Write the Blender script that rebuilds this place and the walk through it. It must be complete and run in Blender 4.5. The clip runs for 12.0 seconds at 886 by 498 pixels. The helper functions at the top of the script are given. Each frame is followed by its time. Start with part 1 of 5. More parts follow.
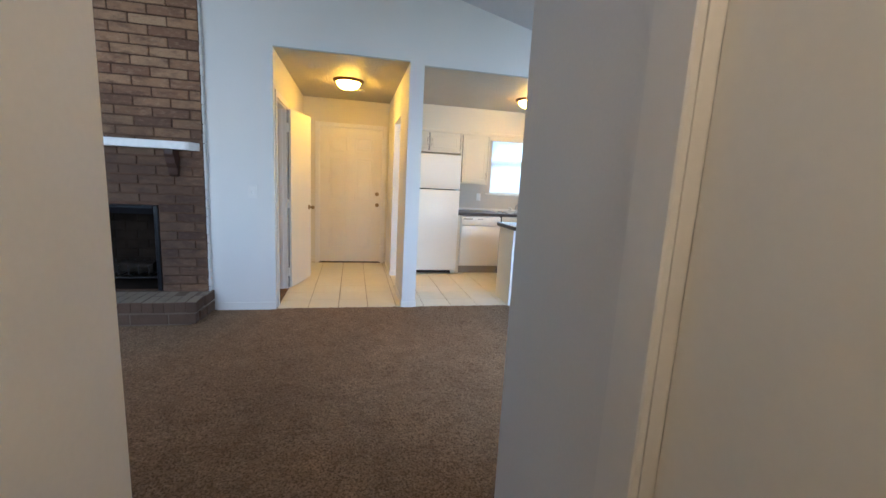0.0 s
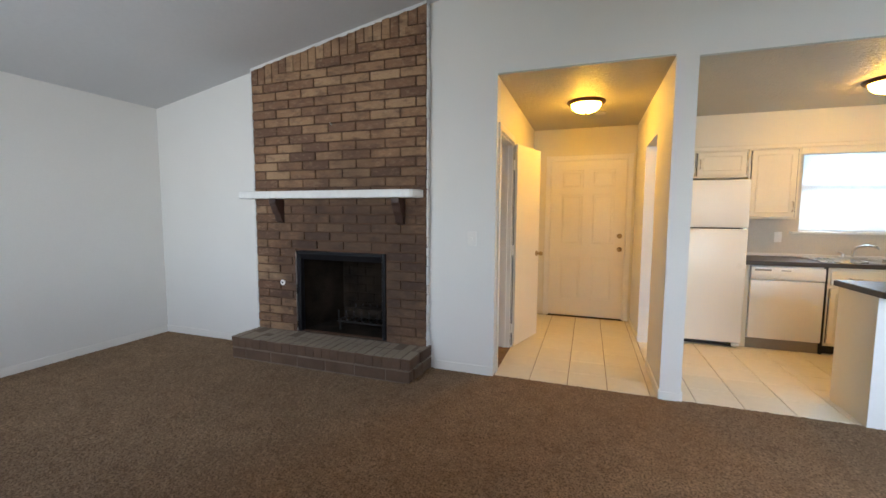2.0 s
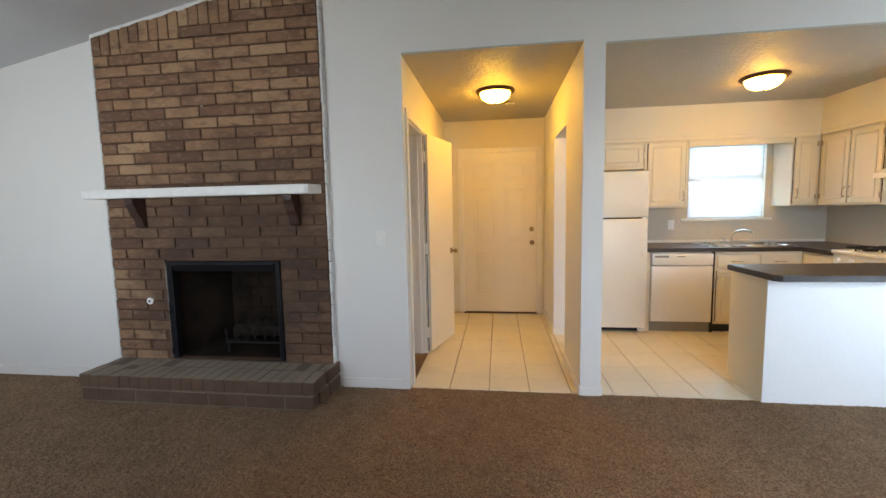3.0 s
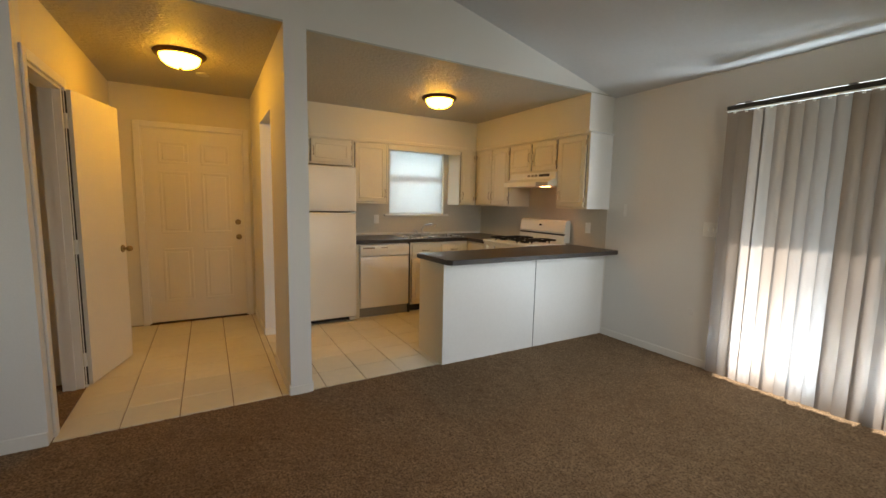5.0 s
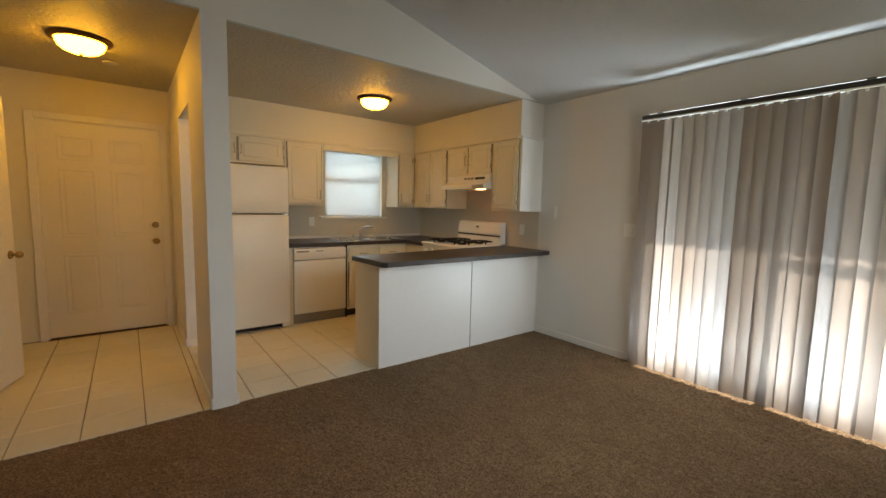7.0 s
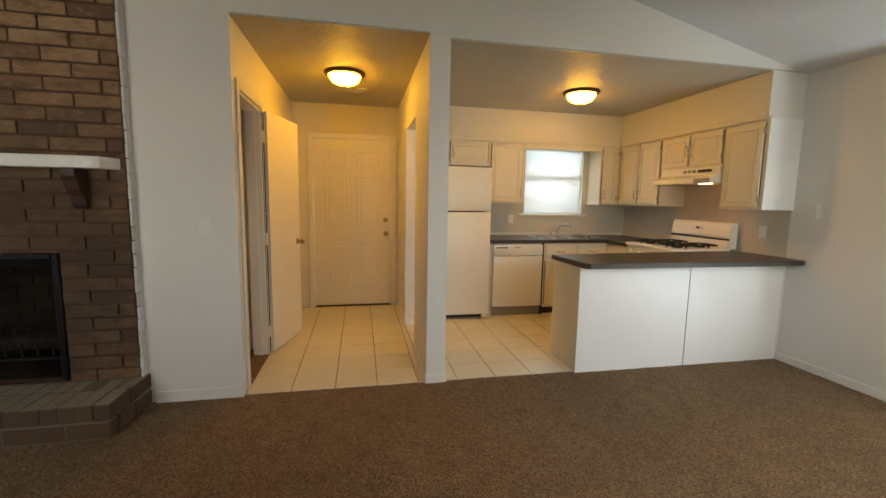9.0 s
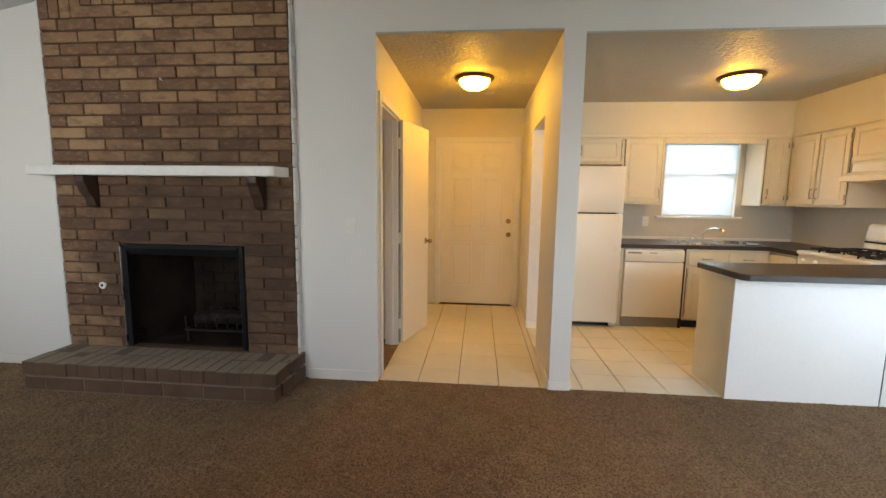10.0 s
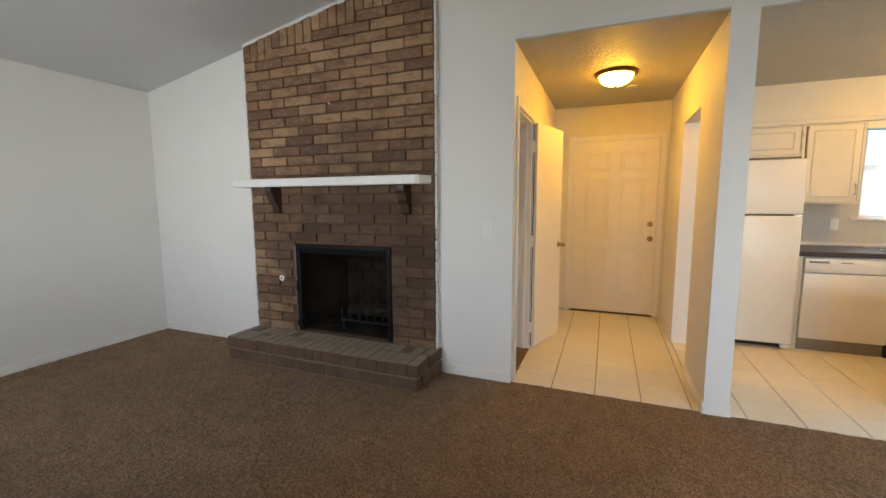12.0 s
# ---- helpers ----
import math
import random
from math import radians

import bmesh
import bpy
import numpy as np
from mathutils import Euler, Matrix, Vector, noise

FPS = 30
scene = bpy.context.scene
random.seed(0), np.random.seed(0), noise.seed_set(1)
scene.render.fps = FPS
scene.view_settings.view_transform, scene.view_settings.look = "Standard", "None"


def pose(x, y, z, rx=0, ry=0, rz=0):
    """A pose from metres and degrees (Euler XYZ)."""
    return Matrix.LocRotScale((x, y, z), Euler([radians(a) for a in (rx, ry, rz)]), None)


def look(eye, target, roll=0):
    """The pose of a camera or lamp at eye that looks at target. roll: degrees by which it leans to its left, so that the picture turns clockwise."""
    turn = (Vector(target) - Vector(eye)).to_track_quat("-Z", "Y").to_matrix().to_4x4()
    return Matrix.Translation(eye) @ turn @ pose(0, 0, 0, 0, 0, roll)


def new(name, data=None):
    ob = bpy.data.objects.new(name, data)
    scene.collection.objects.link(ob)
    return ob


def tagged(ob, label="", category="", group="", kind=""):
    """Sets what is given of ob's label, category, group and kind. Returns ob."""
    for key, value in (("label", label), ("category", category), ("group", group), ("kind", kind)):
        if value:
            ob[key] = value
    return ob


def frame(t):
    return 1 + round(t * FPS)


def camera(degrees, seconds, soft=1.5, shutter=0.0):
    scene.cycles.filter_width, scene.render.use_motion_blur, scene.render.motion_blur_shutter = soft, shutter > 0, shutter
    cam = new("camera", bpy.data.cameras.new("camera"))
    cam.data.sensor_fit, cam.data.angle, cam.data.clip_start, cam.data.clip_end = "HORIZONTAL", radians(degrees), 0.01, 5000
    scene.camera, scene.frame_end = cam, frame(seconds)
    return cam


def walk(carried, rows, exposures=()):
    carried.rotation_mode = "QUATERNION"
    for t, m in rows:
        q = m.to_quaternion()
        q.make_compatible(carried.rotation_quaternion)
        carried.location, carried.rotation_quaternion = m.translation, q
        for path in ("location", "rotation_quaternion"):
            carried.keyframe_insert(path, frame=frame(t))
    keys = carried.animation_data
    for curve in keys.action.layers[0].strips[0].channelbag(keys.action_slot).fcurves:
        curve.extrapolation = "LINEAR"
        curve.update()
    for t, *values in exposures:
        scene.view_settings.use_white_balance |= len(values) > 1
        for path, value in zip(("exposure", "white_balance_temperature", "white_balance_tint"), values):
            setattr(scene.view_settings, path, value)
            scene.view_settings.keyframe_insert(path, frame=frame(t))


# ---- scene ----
cam = camera(94.3, 12.0)
PATH = [
    (0, (-0.522, -4.206, 1.345), (-0.091, -2.280, 1.019), 3.0),
    (0.5, (-0.494, -3.960, 1.344), (-0.437, -1.982, 1.058), 4.7),
    (1, (-0.488, -3.738, 1.351), (-0.684, -1.770, 1.057), 3.6),
    (1.5, (-0.509, -3.527, 1.360), (-0.949, -1.595, 1.087), 0.3),
    (2, (-0.539, -3.321, 1.364), (-1.201, -1.442, 1.191), 0.3),
    (2.5, (-0.565, -3.132, 1.360), (-1.268, -1.273, 1.136), -0.3),
    (3, (-0.579, -2.973, 1.365), (-0.846, -1.000, 1.171), -1.2),
    (3.5, (-0.578, -2.890, 1.371), (-0.390, -0.910, 1.165), 0.2),
    (3.7, (-0.535, -2.892, 1.361), (-0.206, -0.931, 1.143), 0.5),
    (5.5, (-0.445, -2.876, 1.353), (0.678, -1.236, 1.139), 1.2),
    (6, (-0.430, -2.886, 1.358), (0.778, -1.306, 1.147), 1.4),
    (6.5, (-0.414, -2.895, 1.358), (0.841, -1.352, 1.149), 1.6),
    (6.7, (-0.388, -2.914, 1.340), (0.859, -1.364, 1.134), 1.5),
    (8.5, (-0.433, -2.874, 1.356), (0.249, -1.008, 1.119), 1.0),
    (9, (-0.471, -2.878, 1.355), (-0.077, -0.932, 1.116), 1.0),
    (9.5, (-0.500, -2.881, 1.357), (-0.399, -0.899, 1.113), 0.9),
    (10, (-0.530, -2.887, 1.361), (-0.700, -0.909, 1.117), 0.7),
    (10.5, (-0.559, -2.904, 1.362), (-0.954, -0.958, 1.120), 0.2),
    (11, (-0.590, -2.923, 1.360), (-1.148, -1.018, 1.120), -0.1),
    (11.5, (-0.603, -2.935, 1.365), (-1.274, -1.066, 1.129), -0.2),
    (12, (-0.620, -2.953, 1.371), (-1.357, -1.108, 1.137), -0.3),
]
EXPOSURES = [
    (0, 2.42, 4950, 8), (0.5, 2.5, 5400, 8), (1, 2.42, 5550, 9), (2, 2.35, 5900, 10), (3.7, 2.1, 6100, 10), (5.3, 1.28, 7350, 10), (6.7, 1.24, 7350, 10),
    (8.3, 1.36, 8300, 10), (9.5, 1.95, 6900, 10), (10.5, 2.2, 6550, 10), (12, 2.27, 6350, 10),
]
walk(cam, [(t, look(eye, target, roll)) for t, eye, target, roll in PATH], EXPOSURES)

# ---- world, sun, large lights ----
world = bpy.data.worlds.new("sky")
scene.world = world
world.use_nodes = True
wn = world.node_tree.nodes
sky = wn.new("ShaderNodeTexSky")
sky.sky_type, sky.sun_disc = "NISHITA", False
sky.sun_elevation, sky.sun_rotation = radians(42), radians(90)
world.node_tree.links.new(sky.outputs[0], wn["Background"].inputs[0])
wn["Background"].inputs[1].default_value = 0.12

sun = new("sun", bpy.data.lights.new("sun", "SUN"))
sun.data.energy, sun.data.angle, sun.data.color = 5.0, radians(0.6), (1.0, 0.97, 0.93)
sun.matrix_world = look((0, 0, 0), (-math.cos(radians(42)), 0.0, -math.sin(radians(42))))


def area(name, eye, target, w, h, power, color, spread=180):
    """An area lamp in or outside an opening, standing in for daylight through it."""
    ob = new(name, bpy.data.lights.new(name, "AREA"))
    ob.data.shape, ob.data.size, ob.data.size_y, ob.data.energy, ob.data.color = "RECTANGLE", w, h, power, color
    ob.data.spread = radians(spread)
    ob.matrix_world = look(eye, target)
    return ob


# Added lamp low outside the door, aimed up as sunlit patio bounce.
DOOR_LIGHT = area("patio_bounce_light", (3.41, -2.08, 0.23), (2.91, -2.08, 1.096), 1.75, 0.28, 40, (0.64, 0.82, 1.0))
WINDOW_LIGHT = area("sky_light_kitchen_window", (2.07, 2.66, 1.63), (2.07, 0, 1.5), 0.75, 0.8, 8.5, (0.66, 0.85, 1.0))
# Fill lamps in two unseen, added windows; beams narrowed to spare floor and ceiling.
SOUTH_LIGHT = area("fill_light_south_window", (-3.0, -3.86, 1.55), (-3.7, -0.95, 1.65), 1.95, 1.2, 7.2, (0.95, 0.97, 1.0), 115)
EAST_LIGHT = area("fill_light_south_east_window", (1.6, -3.17, 1.55), (1.4, -0.6, 0.0), 1.75, 1.2, 7.5, (0.9, 0.95, 1.0), 120)

# ---- materials ----


def shader(name):
    m = bpy.data.materials.new(name)
    m.use_nodes = True
    nt = m.node_tree
    return m, nt.nodes, nt.links, nt.nodes["Principled BSDF"]


def noise_tex(nodes, links, coord, scale, detail=4.0, stretch=None):
    tex = nodes.new("ShaderNodeTexNoise")
    tex.inputs["Scale"].default_value, tex.inputs["Detail"].default_value = scale, detail
    if stretch:
        mp = nodes.new("ShaderNodeMapping")
        mp.inputs["Scale"].default_value = stretch
        links.new(coord, mp.inputs[0])
        coord = mp.outputs[0]
    links.new(coord, tex.inputs["Vector"])
    return tex.outputs["Fac"]


def mix_color(nodes, links, fac, a, b):
    mx = nodes.new("ShaderNodeMix")
    mx.data_type = "RGBA"
    for sock, val in ((mx.inputs[0], fac), (mx.inputs[6], a), (mx.inputs[7], b)):
        if isinstance(val, (int, float)):
            sock.default_value = val
        elif isinstance(val, (tuple, list)):
            sock.default_value = (*val, 1)
        else:
            links.new(val, sock)
    return mx.outputs[2]


def ramp(nodes, links, fac, lo, hi):
    r = nodes.new("ShaderNodeMapRange")
    r.inputs["From Min"].default_value, r.inputs["From Max"].default_value = lo, hi
    links.new(fac, r.inputs["Value"])
    return r.outputs[0]


def surface(name, a, b, rough=0.6, metal=0.0, big=1.5, fine=60.0, bump=0.1, depth=0.002, per_object=0.0, third=None, stretch=None, spec=0.5, rough_var=0.08, mottle=0.45):
    """Two base colours mixed by a broad and a fine noise, with fine relief and uneven gloss."""
    m, nodes, links, p = shader(name)
    pos = nodes.new("ShaderNodeNewGeometry").outputs["Position"]
    broad = noise_tex(nodes, links, pos, big, 5.0)
    grain = noise_tex(nodes, links, pos, fine, 4.0, stretch)
    col = mix_color(nodes, links, ramp(nodes, links, broad, 0.3, 0.7), a, b)
    dark = tuple(c * 0.82 for c in a)
    g = nodes.new("ShaderNodeMath")
    g.operation = "MULTIPLY"
    g.inputs[1].default_value = mottle
    links.new(ramp(nodes, links, grain, 0.35, 0.7), g.inputs[0])
    col = mix_color(nodes, links, g.outputs[0], col, dark)
    if per_object:
        rnd = nodes.new("ShaderNodeObjectInfo").outputs["Random"]
        other = mix_color(nodes, links, per_object, col, third)
        col = mix_color(nodes, links, rnd, col, other)
    links.new(col, p.inputs["Base Color"])
    rr = nodes.new("ShaderNodeMapRange")
    rr.inputs["To Min"].default_value, rr.inputs["To Max"].default_value = rough - rough_var, rough + rough_var
    links.new(broad, rr.inputs["Value"])
    links.new(rr.outputs[0], p.inputs["Roughness"])
    p.inputs["Metallic"].default_value = metal
    p.inputs["Specular IOR Level"].default_value = spec
    if bump:
        bp = nodes.new("ShaderNodeBump")
        bp.inputs["Strength"].default_value, bp.inputs["Distance"].default_value = bump, depth
        links.new(grain, bp.inputs["Height"])
        links.new(bp.outputs[0], p.inputs["Normal"])
    return m


def glow(name, color, strength):
    m, nodes, links, p = shader(name)
    p.inputs["Base Color"].default_value = (0.85, 0.82, 0.75, 1)
    p.inputs["Emission Color"].default_value = (*color, 1)
    p.inputs["Emission Strength"].default_value = strength
    return m


def let_through(m, share, color):
    """Makes a thin sheet pass a share of the light that falls on its back."""
    nodes, links = m.node_tree.nodes, m.node_tree.links
    tr, mx = nodes.new("ShaderNodeBsdfTranslucent"), nodes.new("ShaderNodeMixShader")
    tr.inputs[0].default_value = (*color, 1)
    mx.inputs[0].default_value = share
    links.new(nodes["Principled BSDF"].outputs[0], mx.inputs[1])
    links.new(tr.outputs[0], mx.inputs[2])
    links.new(mx.outputs[0], nodes["Material Output"].inputs[0])
    return m


def vane_cloth():
    m, nodes, links, p = shader("vane_pvc")
    pos = nodes.new("ShaderNodeNewGeometry").outputs["Position"]
    n = noise_tex(nodes, links, pos, 30, 3.0, (1, 1, 0.05))
    col = mix_color(nodes, links, n, (0.37, 0.29, 0.22), (0.32, 0.25, 0.19))
    p.inputs["Roughness"].default_value = 0.45
    links.new(col, p.inputs["Base Color"])
    let_through(m, 0.2, (0.72, 0.73, 0.75))
    # random translucency per vane imitates the bright light streaks of overlapping vanes
    thin = nodes.new("ShaderNodeMapRange")
    thin.inputs["From Min"].default_value, thin.inputs["To Min"].default_value, thin.inputs["To Max"].default_value = 0.45, 0.13, 0.5
    links.new(nodes.new("ShaderNodeObjectInfo").outputs["Random"], thin.inputs["Value"])
    links.new(thin.outputs[0], nodes["Mix Shader"].inputs[0])
    return m


def pane_glass():
    m, nodes, links, p = shader("pane_glass")
    tr, gl, mx = nodes.new("ShaderNodeBsdfTransparent"), nodes.new("ShaderNodeBsdfGlossy"), nodes.new("ShaderNodeMixShader")
    tr.inputs[0].default_value = (0.93, 0.96, 0.95, 1)
    gl.inputs["Roughness"].default_value = 0.02
    mx.inputs[0].default_value = 0.06
    links.new(tr.outputs[0], mx.inputs[1])
    links.new(gl.outputs[0], mx.inputs[2])
    links.new(mx.outputs[0], nodes["Material Output"].inputs[0])
    return m


def carpet_pile():
    """Brown cut pile: dark gaps between lighter tuft tips, broad traffic mottling."""
    m, nodes, links, p = shader("brown_carpet_pile")
    pos = nodes.new("ShaderNodeNewGeometry").outputs["Position"]
    broad, mid = noise_tex(nodes, links, pos, 1.2, 4.0), noise_tex(nodes, links, pos, 7.0, 4.0)
    clump, tuft = noise_tex(nodes, links, pos, 34.0, 3.0), noise_tex(nodes, links, pos, 95.0, 3.0)
    base = mix_color(nodes, links, ramp(nodes, links, broad, 0.32, 0.68), (0.324, 0.214, 0.125), (0.198, 0.130, 0.077))
    base = mix_color(nodes, links, ramp(nodes, links, mid, 0.42, 0.75), base, (0.168, 0.102, 0.056))
    base = mix_color(nodes, links, ramp(nodes, links, clump, 0.42, 0.72), base, (0.312, 0.210, 0.125))
    col = mix_color(nodes, links, ramp(nodes, links, tuft, 0.38, 0.6), (0.12, 0.077, 0.045), base)
    pile = nodes.new("ShaderNodeMath")
    pile.operation = "MULTIPLY_ADD"
    pile.inputs[1].default_value = 1.4
    links.new(clump, pile.inputs[0])
    links.new(tuft, pile.inputs[2])
    links.new(col, p.inputs["Base Color"])
    p.inputs["Roughness"].default_value, p.inputs["Specular IOR Level"].default_value = 0.95, 0.08
    p.inputs["Sheen Weight"].default_value, p.inputs["Sheen Roughness"].default_value = 0.14, 0.4
    p.inputs["Sheen Tint"].default_value = (0.75, 0.55, 0.38, 1)
    bp = nodes.new("ShaderNodeBump")
    bp.inputs["Strength"].default_value, bp.inputs["Distance"].default_value = 0.8, 0.010
    links.new(pile.outputs[0], bp.inputs["Height"])
    links.new(bp.outputs[0], p.inputs["Normal"])
    return m


def chimney_brick():
    """Brown bricks that differ one by one, with flecks, and mantel shade and sooty staining painted round the firebox
    mouth.
    """
    m, nodes, links, p = shader("brown_brick")
    pos = nodes.new("ShaderNodeNewGeometry").outputs["Position"]
    rnd = nodes.new("ShaderNodeObjectInfo").outputs["Random"]
    r = nodes.new("ShaderNodeValToRGB")
    r.color_ramp.elements[0].position, r.color_ramp.elements[0].color = 0.0, (0.13, 0.072, 0.046, 1)
    r.color_ramp.elements[1].position, r.color_ramp.elements[1].color = 1.0, (0.39, 0.25, 0.142, 1)
    for at, c in ((0.15, (0.20, 0.11, 0.064, 1)), (0.5, (0.285, 0.165, 0.09, 1)), (0.85, (0.335, 0.205, 0.113, 1))):
        e = r.color_ramp.elements.new(at)
        e.color = c
    links.new(rnd, r.inputs[0])
    patch, fleck = noise_tex(nodes, links, pos, 9.0, 6.0, (1, 1, 2.6)), noise_tex(nodes, links, pos, 80.0, 5.0, (1, 1, 1.8))
    col = mix_color(nodes, links, ramp(nodes, links, patch, 0.48, 0.78), r.outputs[0], (0.12, 0.07, 0.046))
    cloud = nodes.new("ShaderNodeMath")
    cloud.operation = "MULTIPLY"
    cloud.inputs[1].default_value = 0.6
    links.new(ramp(nodes, links, noise_tex(nodes, links, pos, 2.6, 3.0), 0.5, 0.72), cloud.inputs[0])
    col = mix_color(nodes, links, cloud.outputs[0], col, (0.13, 0.075, 0.05))
    g = nodes.new("ShaderNodeMath")
    g.operation = "MULTIPLY"
    g.inputs[1].default_value = 0.32
    links.new(ramp(nodes, links, fleck, 0.5, 0.72), g.inputs[0])
    col = mix_color(nodes, links, g.outputs[0], col, (0.07, 0.043, 0.032))
    scuff = nodes.new("ShaderNodeMath")
    scuff.operation = "MULTIPLY"
    scuff.inputs[1].default_value = 0.4
    links.new(ramp(nodes, links, noise_tex(nodes, links, pos, 24.0, 5.0, (1, 1, 2.2)), 0.52, 0.75), scuff.inputs[0])
    col = mix_color(nodes, links, scuff.outputs[0], col, (0.42, 0.30, 0.19))
    # mantel shade and sooty staining painted in: oval blot above and beside mouth, noise-broken
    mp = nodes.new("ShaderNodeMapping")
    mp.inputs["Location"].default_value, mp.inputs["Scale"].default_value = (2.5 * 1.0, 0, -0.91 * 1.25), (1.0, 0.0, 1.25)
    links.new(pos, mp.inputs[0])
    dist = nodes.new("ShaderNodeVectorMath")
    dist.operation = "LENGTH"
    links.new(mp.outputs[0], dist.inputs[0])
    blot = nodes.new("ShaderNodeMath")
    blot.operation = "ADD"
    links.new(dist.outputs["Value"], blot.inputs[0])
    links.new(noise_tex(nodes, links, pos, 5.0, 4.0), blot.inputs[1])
    shade_and_soot = nodes.new("ShaderNodeMapRange")
    shade_and_soot.inputs["From Min"].default_value, shade_and_soot.inputs["From Max"].default_value = 1.1, 2.0
    shade_and_soot.inputs["To Min"].default_value, shade_and_soot.inputs["To Max"].default_value = 0.76, 0.0
    links.new(blot.outputs[0], shade_and_soot.inputs["Value"])
    col = mix_color(nodes, links, shade_and_soot.outputs[0], col, (0.042, 0.027, 0.021))
    links.new(col, p.inputs["Base Color"])
    p.inputs["Roughness"].default_value, p.inputs["Specular IOR Level"].default_value = 0.85, 0.25
    bp = nodes.new("ShaderNodeBump")
    bp.inputs["Strength"].default_value, bp.inputs["Distance"].default_value = 0.6, 0.005
    links.new(fleck, bp.inputs["Height"])
    links.new(bp.outputs[0], p.inputs["Normal"])
    return m


def hearth_brick():
    """Dark dusty hearth brick, coloured lighter grey on its upward faces."""
    m = surface("dusty_hearth_brick", (0.14, 0.088, 0.056), (0.088, 0.053, 0.034), 0.9, big=7.0, fine=50, bump=0.8, depth=0.008, per_object=0.6, third=(0.085, 0.052, 0.036), spec=0.3)
    nodes, links = m.node_tree.nodes, m.node_tree.links
    p = nodes["Principled BSDF"]
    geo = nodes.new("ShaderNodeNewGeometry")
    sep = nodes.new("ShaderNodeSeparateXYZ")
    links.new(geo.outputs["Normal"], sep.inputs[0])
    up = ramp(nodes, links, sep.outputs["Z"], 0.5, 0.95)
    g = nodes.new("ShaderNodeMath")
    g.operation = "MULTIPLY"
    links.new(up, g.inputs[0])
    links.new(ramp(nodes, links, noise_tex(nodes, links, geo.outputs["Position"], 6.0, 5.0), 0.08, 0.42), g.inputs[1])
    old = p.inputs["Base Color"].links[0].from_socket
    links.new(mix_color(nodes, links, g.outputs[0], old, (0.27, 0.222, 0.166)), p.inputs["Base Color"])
    return m


WALL = surface("wall_paint", (0.74, 0.72, 0.68), (0.70, 0.68, 0.64), 0.6, big=0.8, fine=90, bump=0.25, depth=0.002, mottle=0.15)
CEIL = surface("ceiling_texture_paint", (0.60, 0.60, 0.60), (0.56, 0.56, 0.56), 0.75, big=0.9, fine=32, bump=0.2, depth=0.006, mottle=0.2)
# Stippled hall and kitchen ceilings; the darker tone stands in for their shade.
STIPPLE = surface("stippled_ceiling_paint_shaded", (0.47, 0.45, 0.38), (0.42, 0.40, 0.34), 0.55, big=0.9, fine=38, bump=0.75, depth=0.018, mottle=0.25)
TRIM = surface("trim_gloss_paint", (0.78, 0.76, 0.71), (0.74, 0.71, 0.66), 0.35, big=2.0, fine=30, bump=0.05, mottle=0.15)
DOOR = surface("door_paint", (0.79, 0.75, 0.66), (0.75, 0.71, 0.62), 0.35, big=1.6, fine=50, bump=0.05, mottle=0.15)
CARPET = carpet_pile()
TILE = surface("cream_floor_tile", (0.76, 0.70, 0.555), (0.70, 0.64, 0.50), 0.32, big=2.2, fine=14, bump=0.05, per_object=0.5, third=(0.66, 0.60, 0.455))
GROUT = surface("tile_grout", (0.30, 0.225, 0.145), (0.38, 0.29, 0.19), 0.9, big=5, fine=120, bump=0.4)
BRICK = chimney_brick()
MORTAR = surface("dark_mortar", (0.125, 0.072, 0.046), (0.09, 0.054, 0.036), 0.95, big=6, fine=110, bump=0.7, depth=0.006, spec=0.1)
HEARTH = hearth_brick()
HEARTH_JOINT = surface("dusty_mortar", (0.20, 0.155, 0.115), (0.13, 0.098, 0.072), 0.95, big=7, fine=90, bump=0.6, depth=0.005, spec=0.1)
LOG = surface("charred_ceramic_log", (0.04, 0.031, 0.024), (0.012, 0.01, 0.008), 0.9, big=14, fine=60, bump=0.8, depth=0.008, spec=0.1)
MANTEL = surface("white_painted_wood", (0.80, 0.79, 0.76), (0.75, 0.74, 0.71), 0.45, big=3, fine=25, bump=0.35, depth=0.006)
CORBEL = surface("dark_stained_wood", (0.06, 0.028, 0.018), (0.04, 0.02, 0.014), 0.5, big=8, fine=60, bump=0.3, stretch=(1, 1, 0.1))
CAULK = surface("white_caulk", (0.72, 0.71, 0.69), (0.62, 0.61, 0.59), 0.6, big=10, fine=80, bump=0.5, depth=0.005)
SOOT = surface("sooty_firebrick", (0.034, 0.024, 0.017), (0.01, 0.008, 0.006), 0.95, big=5, fine=60, bump=0.6, depth=0.006, spec=0.1)
BLACK = surface("black_enamel_steel", (0.008, 0.008, 0.010), (0.012, 0.012, 0.014), 0.36, big=6, fine=90, bump=0.08, spec=0.25)
IRON = surface("cast_iron", (0.02, 0.019, 0.018), (0.035, 0.03, 0.027), 0.6, metal=0.6, big=10, fine=120, bump=0.4)
CREAM_WALL = surface("cream_wall_tone", (0.73, 0.68, 0.54), (0.69, 0.64, 0.51), 0.6, big=0.9, fine=90, bump=0.25, depth=0.002, mottle=0.15)
CABINET = surface("cream_cabinet_paint", (0.75, 0.69, 0.54), (0.71, 0.65, 0.50), 0.42, big=1.7, fine=45, bump=0.12, depth=0.001, mottle=0.15)
WHITE_PANEL = surface("white_laminate_panel", (0.80, 0.80, 0.79), (0.77, 0.77, 0.76), 0.35, big=1.0, fine=40, bump=0.03, mottle=0.15)
APPLIANCE = surface("appliance_enamel", (0.81, 0.79, 0.72), (0.80, 0.78, 0.71), 0.3, big=1.4, fine=220, bump=0.12, depth=0.0006, mottle=0.15)
